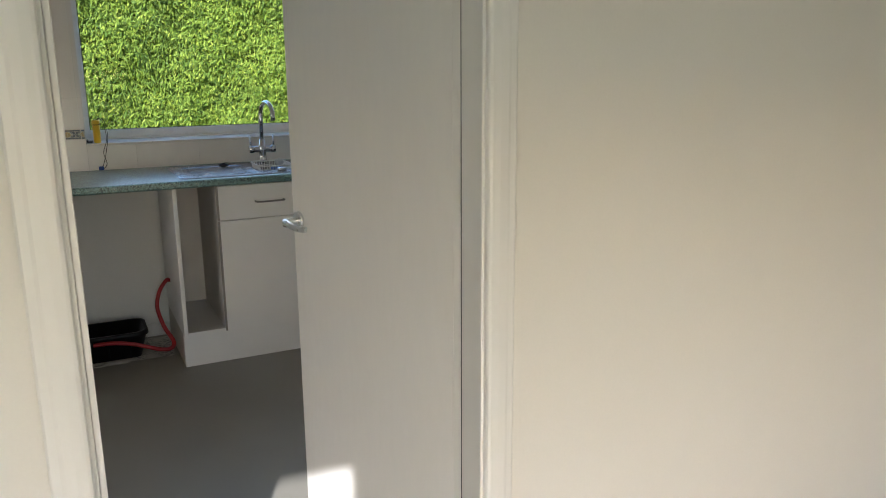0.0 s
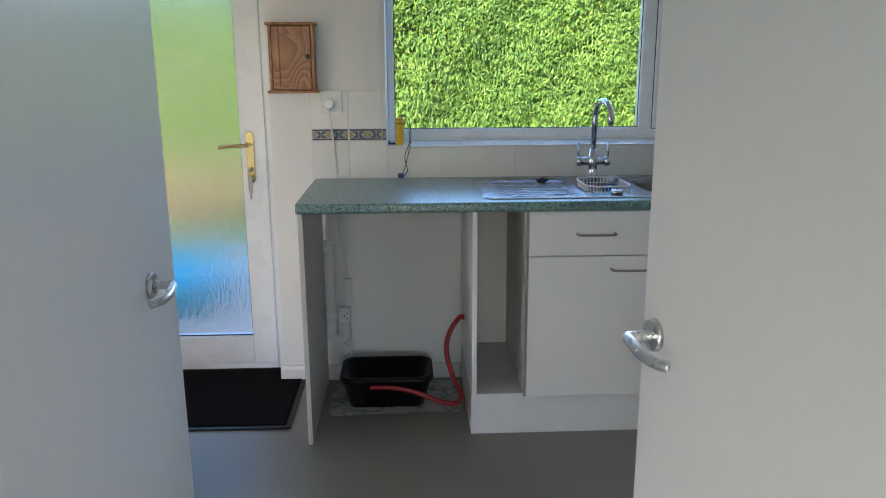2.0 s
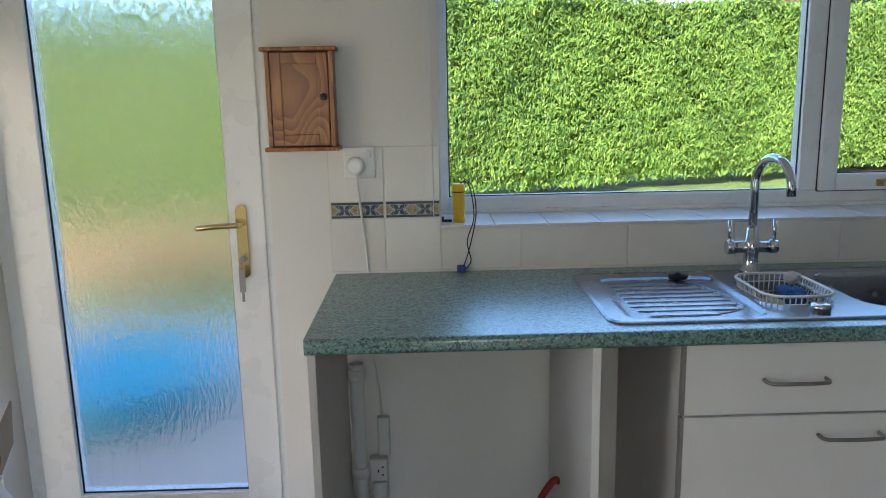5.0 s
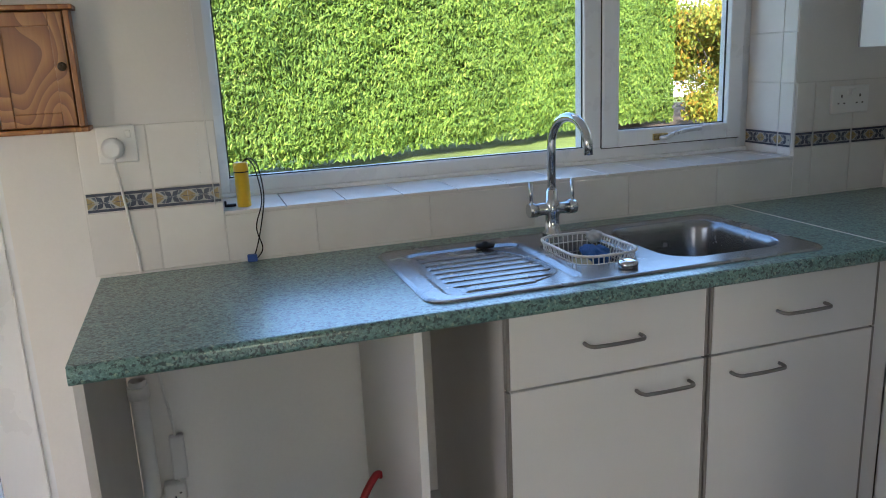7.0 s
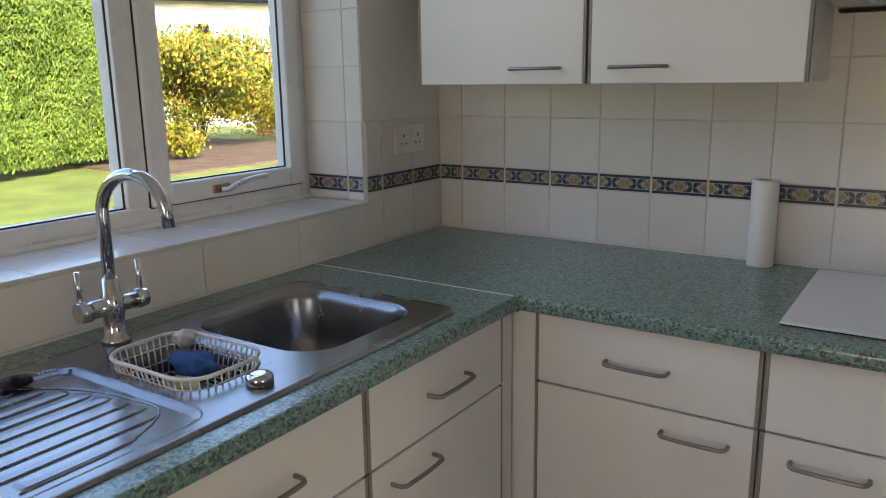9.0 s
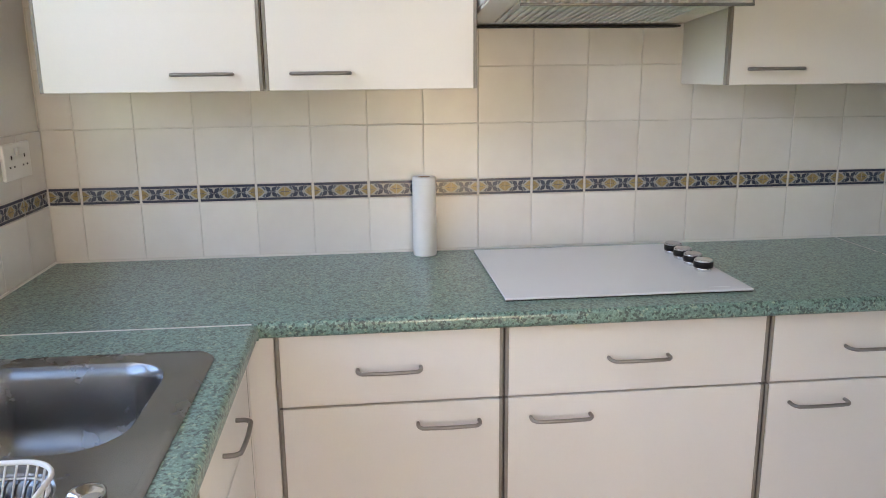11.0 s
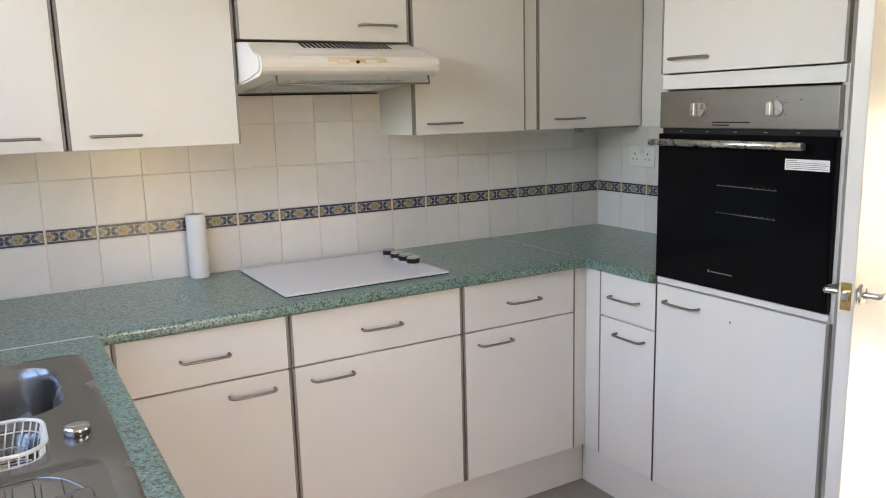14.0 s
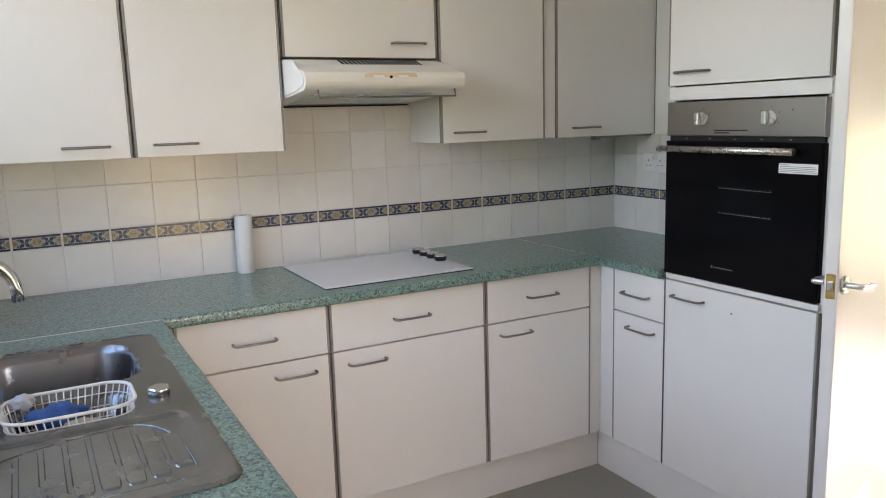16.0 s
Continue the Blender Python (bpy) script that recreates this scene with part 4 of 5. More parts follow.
def grow(x0, x1, y0, y1, r, d):
    return rrect(x0 - d, x1 + d, y0 - d, y1 + d, max(0.004, r + d), 8)


bm = B()
outer = loop(bm, rrect(sx0, sx1, sy0, sy1, 0.045, 8), WZ + 0.0012)
inner = loop(bm, grow(sx0, sx1, sy0, sy1, 0.045, -0.006), ZR)
bridge(bm, outer, inner)
inner2 = loop(bm, grow(sx0, sx1, sy0, sy1, 0.045, -0.016), ZR - 0.0015)
bridge(bm, inner, inner2)
holes = []
BOWL = (1.310, 1.645, 3.826, 4.178, 0.085)
HALF = (1.085, 1.265, 3.868, 4.115, 0.060)
DRAIN = (0.745, 1.068, 3.788, 4.175, 0.045)
for bx0, bx1, by0, by1, r in (BOWL, HALF, DRAIN):
    holes.append(loop(bm, rrect(bx0, bx1, by0, by1, r, 8), ZR - 0.0015))
es = []
for lp in [inner2] + holes:
    for i in range(len(lp)):
        a, b = lp[i], lp[(i + 1) % len(lp)]
        es.append(bm.edges.get((a, b)) or bm.edges.new((a, b)))
bmesh.ops.triangle_fill(bm, use_beauty=True, use_dissolve=False, edges=es)
for (bx0, bx1, by0, by1, r), lp, depth in ((BOWL, holes[0], 0.155), (HALF, holes[1], 0.085), (DRAIN, holes[2], 0.006)):
    prev = lp
    if depth < 0.01:
        steps = [(0.010, 0.4), (0.016, 1.0)]
    else:
        steps = [(0.003, 0.02), (0.008, 0.06), (0.012, 0.14), (0.022, 0.6), (0.034, 0.86), (0.055, 0.97), (0.085, 1.0)]
    for d, k in steps:
        nx = loop(bm, grow(bx0, bx1, by0, by1, r, -d), ZR - 0.0015 - depth * k)
        bridge(bm, prev, nx)
        prev = nx
    bm.faces.new(prev)
part("basin", bm, STEEL, sink)
ZD = ZR - 0.0075


def drain_end(y):
    """Where the ribbed field ends: a lopsided D."""
    k = (y - 3.905) / (0.30 if y > 3.905 else 0.088)
    return 0.850 + 0.192 * math.sqrt(max(0.0, 1 - k * k))


for i in range(9):
    y = 3.838 + i * 0.038
    xa, xb = 0.782 + (0.030, 0.010, 0.003)[min(i, 2)], drain_end(y) - 0.010
    # flat-topped ridges, sloping down at their ends
    bm = B()
    rings = [[bm.verts.new((x, y + k * wd, ZD + hz)) for k, hz in ((-0.0165, -0.0012), (-0.0135, h), (0.0, h * 1.15), (0.0135, h), (0.0165, -0.0012))]
             for x, wd, h in ((xa - 0.012, 0.5, -0.001), (xa, 0.9, 0.0022), (xa + 0.02, 1.0, 0.0028), (xb - 0.02, 1.0, 0.0028), (xb - 0.004, 0.9, 0.0022), (xb + 0.008, 0.5, -0.001))]
    for ra, rb in zip(rings, rings[1:]):
        for p in range(4):
            bm.faces.new((ra[p], rb[p], rb[p + 1], ra[p + 1]))
    part("drainer_rib", bm, STEEL, sink)
rim = [(drain_end(y) + 0.004, y, ZD) for y in [3.822 + 0.345 * i / 24 for i in range(25)]]
part("drainer_rim", tube(B(), [(0.80, 3.820, ZD)] + rim, 0.0022, 8), STEEL, sink)
bm = lathe(B(), [(0.030, -0.154), (0.034, -0.1525), (0.024, -0.1515), (0.010, -0.150)], (1.48, 3.99, ZR), 24)
part("waste", bm, CHROME, sink)

tap = thing("mixer_tap", pose(1.183, 4.200, ZR - 0.001), "chrome swan-neck mixer tap with two levers", "tap")
bm = lathe(B(), [(0.026, 0.0), (0.026, 0.006), (0.020, 0.012), (0.019, 0.05), (0.021, 0.055), (0.021, 0.088), (0.017, 0.094), (0.0145, 0.12), (0.012, 0.122)])
cyl(bm, (-0.058, 0, 0.070), (0.058, 0, 0.070), 0.0165, n=18)
part("tap_body", bm, CHROME, tap)
bm = B()
arc = [(0, 0, 0.118), (0, 0, 0.24)]
for i in range(1, 13):
    a = math.pi * i / 12 * 0.94
    rr = 0.0735
    arc.append((0.20 * (rr - rr * math.cos(a)) * 1.0, -(rr - rr * math.cos(a)) * 0.98, 0.24 + rr * math.sin(a)))
arc.append((arc[-1][0], arc[-1][1] - 0.002, arc[-1][2] - 0.030))
tube(bm, arc, 0.0115, 16)
part("spout", bm, CHROME, tap)
for s in (-1, 1):
    bm = cyl(B(), (s * 0.046, 0, 0.070), (s * 0.068, 0, 0.070), 0.0195, 0.0185, n=20)
    lv = part("valve", bm, CHROME, tap)
    part("lever", cyl(B(), (s * 0.060, 0, 0.083), (s * 0.061, 0.002, 0.145), 0.0052, 0.0048, n=12), CHROME, lv)

# wire basket in the half bowl
basket = thing("wire_basket", pose(0, 0, 0), "white plastic-coated wire basket in the half bowl", "basket")
bx0, bx1, by0, by1, br = 1.090, 1.258, 3.872, 4.108, 0.05
zt, zb = ZR + 0.017, ZR - 0.050
bm = tube(B(), [(x, y, zt) for x, y in rrect(bx0, bx1, by0, by1, br, 6)], 0.0035, 8, closed=True)
part("rim", bm, WHITE_PLASTIC, basket)
bm = B()
for z, k in ((zt - 0.020, 0.004), (zt - 0.045, 0.010), (zb, 0.016)):
    tube(bm, [(x, y, z) for x, y in grow(bx0, bx1, by0, by1, br, -k)], 0.0015, 5, closed=True)
top = grow(bx0, bx1, by0, by1, br, -0.001)


def around(pts, n):
    seg = [(Vector(a), Vector(b)) for a, b in zip(pts, pts[1:] + pts[:1])]
    total = sum((b - a).length for a, b in seg)
    out, want, run = [], 0.0, 0.0
    for a, b in seg:
        l = (b - a).length
        while want < run + l and len(out) < n:
            out.append(a + (b - a) * ((want - run) / max(l, 1e-9)))
            want += total / n
        run += l
    return out


pa, pb = around(top, 52), around(grow(bx0, bx1, by0, by1, br, -0.016), 52)
for a, b in zip(pa, pb):
    tube(bm, [(a.x, a.y, zt), (b.x, b.y, zb)], 0.0015, 5)
for i in range(9):
    x = bx0 + 0.03 + i * (bx1 - bx0 - 0.06) / 8
    tube(bm, [(x, by0 + 0.018, zb), (x, by1 - 0.018, zb)], 0.0015, 5)
part("wire_mesh", bm, WHITE_PLASTIC, basket)


def crumpled(name, dims, material, label, category, seed):
    bm = B()
    x0, x1, y0, y1, z0, z1 = dims
    bmesh.ops.create_icosphere(bm, subdivisions=4, radius=1.0)
    for v in bm.verts:
        d = 1.0 + 0.35 * noise.noise(v.co * 1.7 + Vector((seed, seed, 0))) + 0.12 * noise.noise(v.co * 5 + Vector((seed, 0, 0)))
        p = v.co * d
        v.co = Vector(((x0 + x1) / 2 + p.x * (x1 - x0) / 2, (y0 + y1) / 2 + p.y * (y1 - y0) / 2, max(z0, (z0 + z1) / 2 + p.z * (z1 - z0) / 2)))
    for f in bm.faces:
        f.smooth = True
    return tagged(part(name, bm, material), label, category)


crumpled("dish_cloth", (1.185, 1.238, 3.96, 4.07, zb + 0.004, zt - 0.012), BLUECLOTH, "crumpled blue dish cloth in the wire basket", "cloth", 2.0)
crumpled("sponge", (1.112, 1.17, 3.93, 4.01, zb + 0.004, zt - 0.03), SPONGE, "crumpled cream sponge in the wire basket", "sponge", 5.0)
crumpled("scourer", (1.215, 1.255, 4.05, 4.09, zt - 0.02, zt + 0.012), GREY_PLASTIC, "small pale green scourer on the wire basket", "scourer", 7.0)
# overflow cap and plug
cap = thing("overflow_cap", pose(1.184, 3.822, ZR - 0.002), "chrome overflow cap at the sink's front edge", "cap")
bm = lathe(B(), [(0.022, 0.0), (0.0225, 0.012), (0.019, 0.016), (0.010, 0.0175)])
part("cap", bm, CHROME, cap)
plug = thing("sink_plug", pose(0.97, 4.150, ZR - 0.001), "black sink plug with ball chain on the drainer", "plug")
part("stopper", lathe(B(), [(0.023, 0), (0.026, 0.003), (0.024, 0.008), (0.008, 0.010), (0.006, 0.014)]), BLACK_PLASTIC, plug)
bm = B()
for i in range(40):
    t = i / 39
    a = 8 * t
    p = (0.006 * math.cos(a * 1.7) + 0.016 * math.sin(a) + t * 0.07, 0.016 * math.cos(a) * (1 - t) - 0.004, 0.012 * (1 - t) + 0.0025)
    bmesh.ops.create_icosphere(bm, subdivisions=1, radius=0.0025, matrix=Matrix.Translation(p))
part("chain", bm, HANDLE, plug)

# ---------- small things ----------
torch = thing("torch", pose(0.402, 4.366, WIN[2] + 0.004), "yellow plastic tube with black cord on the window sill", "torch")
part("tube", lathe(B(), [(0.0165, 0.0), (0.0175, 0.002), (0.0175, 0.088), (0.0185, 0.089), (0.0185, 0.108), (0.015, 0.112)]), YELLOW, torch)
part("band", lathe(B(), [(0.0178, 0.087), (0.0189, 0.0875), (0.0189, 0.090), (0.0178, 0.0905)]), BLACK_PLASTIC, torch)
bm = B()
tube(bm, smooth_path([(0.005, 0, 0.112), (0.022, -0.01, 0.122), (0.040, -0.025, 0.10), (0.046, -0.050, 0.03), (0.030, -0.058, -0.05), (0.015, -0.060, -0.10), (0.004, -0.062, -0.126)], 8), 0.0016, 6)
tube(bm, smooth_path([(0.005, 0, 0.112), (0.020, -0.008, 0.118), (0.034, -0.022, 0.09), (0.040, -0.050, 0.02), (0.020, -0.058, -0.045), (0.030, -0.060, -0.10), (0.012, -0.062, -0.126)], 8), 0.0016, 6)
part("cord", bm, BLACK_PLASTIC, torch)
part("toggle", box(B(), -0.010, 0.014, -0.072, -0.056, -0.131, -0.112, bevel=0.003), BLUE_PLASTIC, torch)
bolt = thing("window_catch", pose(0.362, 4.375, WIN[2] + 0.005), "small black catch lying on the window sill", "catch")
part("body", box(B(), -0.004, 0.02, -0.008, 0.004, 0.0, 0.007, bevel=0.002), BLACK_PLASTIC, bolt)
part("pin", cyl(B(), (-0.006, -0.004, 0.0), (-0.006, -0.004, 0.016), 0.003, n=8), BLACK_PLASTIC, bolt)

# pine key cabinet
KX0, KX1, KZ0, KZ1 = -0.108, 0.072, 1.262, 1.512
key = thing("key_cabinet", pose(0, 0, 0), "small varnished pine key cabinet hung on the wall", "key cabinet")
kd = 0.055
bm = B()
box(bm, KX0, KX0 + 0.012, NY - kd, NY - 0.001, KZ0, KZ1, bevel=0.002)
box(bm, KX1 - 0.012, KX1, NY - kd, NY - 0.001, KZ0, KZ1, bevel=0.002)
box(bm, KX0 + 0.012, KX1 - 0.012, NY - 0.008, NY - 0.001, KZ0, KZ1)
part("body", bm, PINE, key)
boxpart("top_board", key, (KX0 - 0.010, KX1 + 0.010, NY - kd - 0.012, NY - 0.001, KZ1, KZ1 + 0.011), PINE, 0.003)
boxpart("bottom_board", key, (KX0 - 0.010, KX1 + 0.010, NY - kd - 0.012, NY - 0.001, KZ0 - 0.011, KZ0), PINE, 0.003)
bm = B()
dx0, dx1, dz0, dz1 = KX0 + 0.0145, KX1 - 0.0145, KZ0 + 0.003, KZ1 - 0.003
for d in ((dx0, dx0 + 0.028, dz0, dz1), (dx1 - 0.028, dx1, dz0, dz1), (dx0 + 0.028, dx1 - 0.028, dz0, dz0 + 0.030), (dx0 + 0.028, dx1 - 0.028, dz1 - 0.030, dz1)):
    box(bm, d[0], d[1], NY - kd - 0.002, NY - kd + 0.012, d[2], d[3], bevel=0.002)
kdoor = part("door", bm, PINE, key)
boxpart("panel", kdoor, (dx0 + 0.026, dx1 - 0.026, NY - kd + 0.002, NY - kd + 0.008, dz0 + 0.028, dz1 - 0.028), PINE)
bm = B()
bmesh.ops.create_uvsphere(bm, u_segments=16, v_segments=10, radius=0.0095, matrix=Matrix.Translation((dx1 - 0.013, NY - kd - 0.010, 1.393)))
cyl(bm, (dx1 - 0.013, NY - kd - 0.006, 1.393), (dx1 - 0.013, NY - kd, 1.393), 0.005, n=12)
part("knob", bm, BARK, kdoor, "dark turned knob")


def socket(m, gangs, label, plug=False):
    """A wall socket facing local -y."""
    w = 0.086 if gangs == 1 else 0.146
    s = thing("wall_socket", m, label, "socket")
    boxpart("plate", s, (-w / 2, w / 2, -0.010, 0.0, -0.043, 0.043), WHITE_PLASTIC, 0.003)
    for g in range(gangs):
        cx = 0 if gangs == 1 else (-0.036, 0.036)[g]
        bm = B()
        box(bm, cx - 0.002, cx + 0.002, -0.0112, -0.0095, 0.006, 0.015)
        box(bm, cx - 0.0145, cx - 0.0085, -0.0112, -0.0095, -0.014, -0.010)
        box(bm, cx + 0.0085, cx + 0.0145, -0.0112, -0.0095, -0.014, -0.010)
        part("pin_holes", bm, SLOT, s)
        sw = 0.026 if gangs == 1 else (-0.009, 0.009)[g]
        boxpart("switch", s, (sw - 0.006, sw + 0.006, -0.0135, -0.0095, 0.014, 0.032), WHITE_PLASTIC, 0.0015)
    return s


socket(pose(0.128, NY - 0.006, 1.214), 1, "white single socket beside the key cabinet")
plugo = thing("mains_plug", pose(0.118, NY - 0.017, 1.206), "white mains plug with cable in the socket", "plug")
bm = lathe(B(), [(0.022, 0.0), (0.025, 0.006), (0.023, 0.026), (0.016, 0.032)])
bmesh.ops.rotate(bm, verts=bm.verts, cent=(0, 0, 0), matrix=Matrix.Rotation(radians(90), 3, 'X'))
part("plug_body", bm, WHITE_PLASTIC, plugo)
bm = tube(B(), smooth_path([(0, -0.012, -0.02), (0.004, -0.006, -0.07), (0.012, 0.006, -0.16), (0.020, 0.008, -0.25), (0.022, 0.008, -0.302)], 6), 0.0032, 8)
part("cable", bm, WHITE_PLASTIC, plugo)
socket(pose(2.275, NY - 0.006, 1.196), 2, "white double socket on the tiled corner wall")
socket(pose(2.165, SY + 0.006, 1.222, 0, 0, 180), 2, "white double socket beside the oven")

# under the worktop: standpipe, extension lead, hose, crate, newspaper
pipe = thing("waste_pipe", pose(0, 0, 0), "white plastic waste standpipe with bend", "pipe")
px = 0.098
bm = B()
cyl(bm, (px, NY - 0.05, 0.215), (px, NY - 0.05, 0.645), 0.0205, n=18, caps=False)
cyl(bm, (px, NY - 0.05, 0.215), (px, NY - 0.05, 0.644), 0.0180, n=18, caps=False)
part("standpipe", bm, WHITE_PLASTIC, pipe)
# black disc plugging the pipe, painted shade for the depth of its bore
part("bore_shade", cyl(B(), (px, NY - 0.05, 0.60), (px, NY - 0.05, 0.605), 0.018, n=18), SLOT, pipe)
bm = tube(B(), smooth_path([(px, NY - 0.05, 0.30), (px, NY - 0.052, 0.235), (px + 0.02, NY - 0.055, 0.212), (px + 0.05, NY - 0.052, 0.215), (px + 0.056, NY - 0.046, 0.25), (px + 0.056, NY - 0.04, 0.275)], 6), 0.022, 14)
part("bend", bm, WHITE_PLASTIC, pipe)
for z in (0.30, 0.60):
    part("collar", cyl(B(), (px, NY - 0.05, z), (px, NY - 0.05, z + 0.03), 0.0255, n=18), WHITE_PLASTIC, pipe)
ext = thing("extension_lead", pose(0.150, NY - 0.006, 0.20, 0, 0, 0), "white four-way extension lead fixed upright on the wall", "extension lead")
boxpart("body", ext, (-0.027, 0.027, -0.038, -0.001, -0.115, 0.145), WHITE_PLASTIC, 0.006)
for i in range(4):
    z = 0.105 - i * 0.062
    bm = B()
    box(bm, -0.002, 0.002, -0.0392, -0.037, z, z + 0.008)
    box(bm, 0.010, 0.016, -0.0392, -0.037, z + 0.014, z + 0.018)
    box(bm, 0.010, 0.016, -0.0392, -0.037, z - 0.010, z - 0.006)
    part("pin_holes", bm, SLOT, ext)
bm = tube(B(), smooth_path([(0.012, -0.018, 0.14), (0.016, -0.012, 0.26), (0.002, -0.010, 0.40), (-0.014, -0.012, 0.52), (-0.018, -0.012, 0.66)], 6), 0.0036, 8)
part("cable", bm, WHITE_PLASTIC, ext)
part("switch_box", box(B(), 0.000, 0.036, -0.024, -0.002, 0.150, 0.27, bevel=0.004), WHITE_PLASTIC, ext)
hose = part("inlet_hose", tube(B(), smooth_path([(0.655, NY - 0.20, 0.345), (0.638, NY - 0.21, 0.350), (0.598, NY - 0.23, 0.30), (0.580, NY - 0.25, 0.225), (0.600, NY - 0.29, 0.135), (0.632, NY - 0.35, 0.072), (0.612, NY - 0.378, 0.046), (0.56, NY - 0.378, 0.052), (0.50, NY - 0.375, 0.075), (0.44, NY - 0.368, 0.095), (0.36, NY - 0.36, 0.110), (0.27, NY - 0.357, 0.112)], 8), 0.0098, 12), RED)
tagged(hose, "red rubber washing machine hose curled over the crate", "hose")
CR = thing("crate", pose(0.335, 4.11, 0.006), "black plastic crate on newspaper under the worktop", "crate")
bm = B()
r0 = loop(bm, rrect(-0.150, 0.150, -0.095, 0.095, 0.035, 5), 0.0)
r1 = loop(bm, rrect(-0.180, 0.180, -0.120, 0.120, 0.05, 5), 0.112)
r2 = loop(bm, rrect(-0.190, 0.190, -0.128, 0.128, 0.055, 5), 0.114)
r3 = loop(bm, rrect(-0.188, 0.188, -0.126, 0.126, 0.055, 5), 0.133)
r4 = loop(bm, rrect(-0.170, 0.170, -0.108, 0.108, 0.05, 5), 0.133)
r5 = loop(bm, rrect(-0.142, 0.142, -0.087, 0.087, 0.035, 5), 0.008)
for a, b in zip((r0, r1, r2, r3, r4), (r1, r2, r3, r4, r5)):
    bridge(bm, a, b)
bm.faces.new(r0[::-1])
bm.faces.new(r5)
part("tub", bm, BLACK_PLASTIC, CR)
for x in (-0.1, 0.0, 0.1):
    boxpart("rib", CR, (x - 0.004, x + 0.004, -0.112, -0.092, 0.02, 0.105), BLACK_PLASTIC, 0.002)


def sheet(x0, x1, y0, y1, ang, z, seed):
    bm = B()
    bmesh.ops.create_grid(bm, x_segments=14, y_segments=10, size=0.5)
    for v in bm.verts:
        v.co = Vector((v.co.x * (x1 - x0), v.co.y * (y1 - y0), 0.003 + 0.003 * noise.noise(v.co * 7 + Vector((seed, 0, 0)))))
    bmesh.ops.solidify(bm, geom=bm.faces, thickness=0.0012)
    ob = part("newspaper", bm, NEWS, None, "", pose((x0 + x1) / 2, (y0 + y1) / 2, z, 0, 0, ang))
    return tagged(ob, "old newspaper sheet spread on the floor", "newspaper")


sheet(0.10, 0.42, 3.955, 4.26, 2, 0.001, 1.0)
sheet(0.33, 0.64, 3.965, 4.27, -3, 0.003, 4.0)

mat = thing("doormat", pose(0, 0, 0), "black ribbed doormat before the back door", "doormat")
bm = extrude_profile(B(), rrect(-0.95, -0.030, 3.850, 4.455, 0.01, 3), lambda u, v: (u, v, 0.0), lambda u, v: (u, v, 0.008))
part("rubber_edge", bm, BLACK_PLASTIC, mat)
bm = box(B(), -0.93, -0.050, 3.872, 4.435, 0.0075, 0.0125, bevel=0.002)
part("carpet", bm, MATM, mat)

# white bin with odds and ends behind the second door
binn = thing("waste_bin", pose(-0.56, 3.40, 0), "pale grey plastic bin with packaging on top", "bin")
part("body", lathe(B(), [(0.15, 0.0), (0.16, 0.01), (0.178, 0.30), (0.182, 0.50), (0.170, 0.56), (0.13, 0.585)], n=36), GREY_PLASTIC, binn)
part("band", lathe(B(), [(0.1825, 0.395), (0.187, 0.40), (0.187, 0.41), (0.1828, 0.415)], n=36), WHITE_PLASTIC, binn)
crumpled("plastic_bag", (-0.68, -0.43, 3.30, 3.50, 0.57, 0.80), WHITE_PLASTIC, "crumpled white plastic bag on the bin", "bag", 9.0)
cb = thing("card_box", pose(-0.52, 3.40, 0.78, 0, 4, 20), "small torn white card box on the bag", "box")
boxpart("box", cb, (-0.10, 0.10, -0.08, 0.08, 0.0, 0.09), PAPER, 0.003)
boxpart("flap", cb, (0.101, 0.104, -0.07, 0.06, 0.02, 0.10), CARD, 0.0)

# ---------- outdoors ----------
GZ = -0.15
bm = B()
bmesh.ops.create_grid(bm, x_segments=60, y_segments=60, size=1.0)
for v in bm.verts:
    s = 3.2 * abs(v.co.x) ** 2 + 0.4
    v.co = Vector((v.co.x * 40 * s, 10 + v.co.y * 40 * (3.2 * abs(v.co.y) ** 2 + 0.4), GZ))
tagged(part("ground", bm, LAWN), "mown green lawn", "lawn", kind="structure")
bm = box(B(), -6.0, 6.5, NY + T, 7.4, GZ - 0.05, GZ + 0.03)
tagged(part("pavement", bm, PAVE), "pale pinkish paved path behind the house", "paving", kind="structure")
bm = box(B(), -7.5, -1.3, 8.9, 10.3, GZ - 0.05, GZ + 0.05)
tagged(part("ground_bed", bm, TERRA), "terracotta gravel bed beside the lawn", "flower bed", kind="structure")
bm = box(B(), 8.3, 14.0, 13.6, 22.0, GZ - 0.05, GZ + 0.04)
tagged(part("ground_bed", bm, SOIL), "bare brown planting bed", "flower bed", kind="structure")
# the house's own outside: eaves and roof, unseen, added to shade the lawn
bm = B()
vs = [bm.verts.new(p) for p in ((-5, NY + 0.7, 2.50), (7, NY + 0.7, 2.50), (7, 1.5, 4.6), (-5, 1.5, 4.6), (-5, -1.72, 2.50), (7, -1.72, 2.50))]
bm.faces.new((vs[0], vs[1], vs[2], vs[3]))
bm.faces.new((vs[3], vs[2], vs[5], vs[4]))
bmesh.ops.solidify(bm, geom=bm.faces, thickness=0.08)
box(bm, -5, 7, -1.8, NY + 0.6, 2.53, 2.56)
tagged(part("roof", bm, ROOFT), "unseen tiled pitched roof of the house, shades the lawn", "roof", kind="structure")

rng = np.random.default_rng(5)


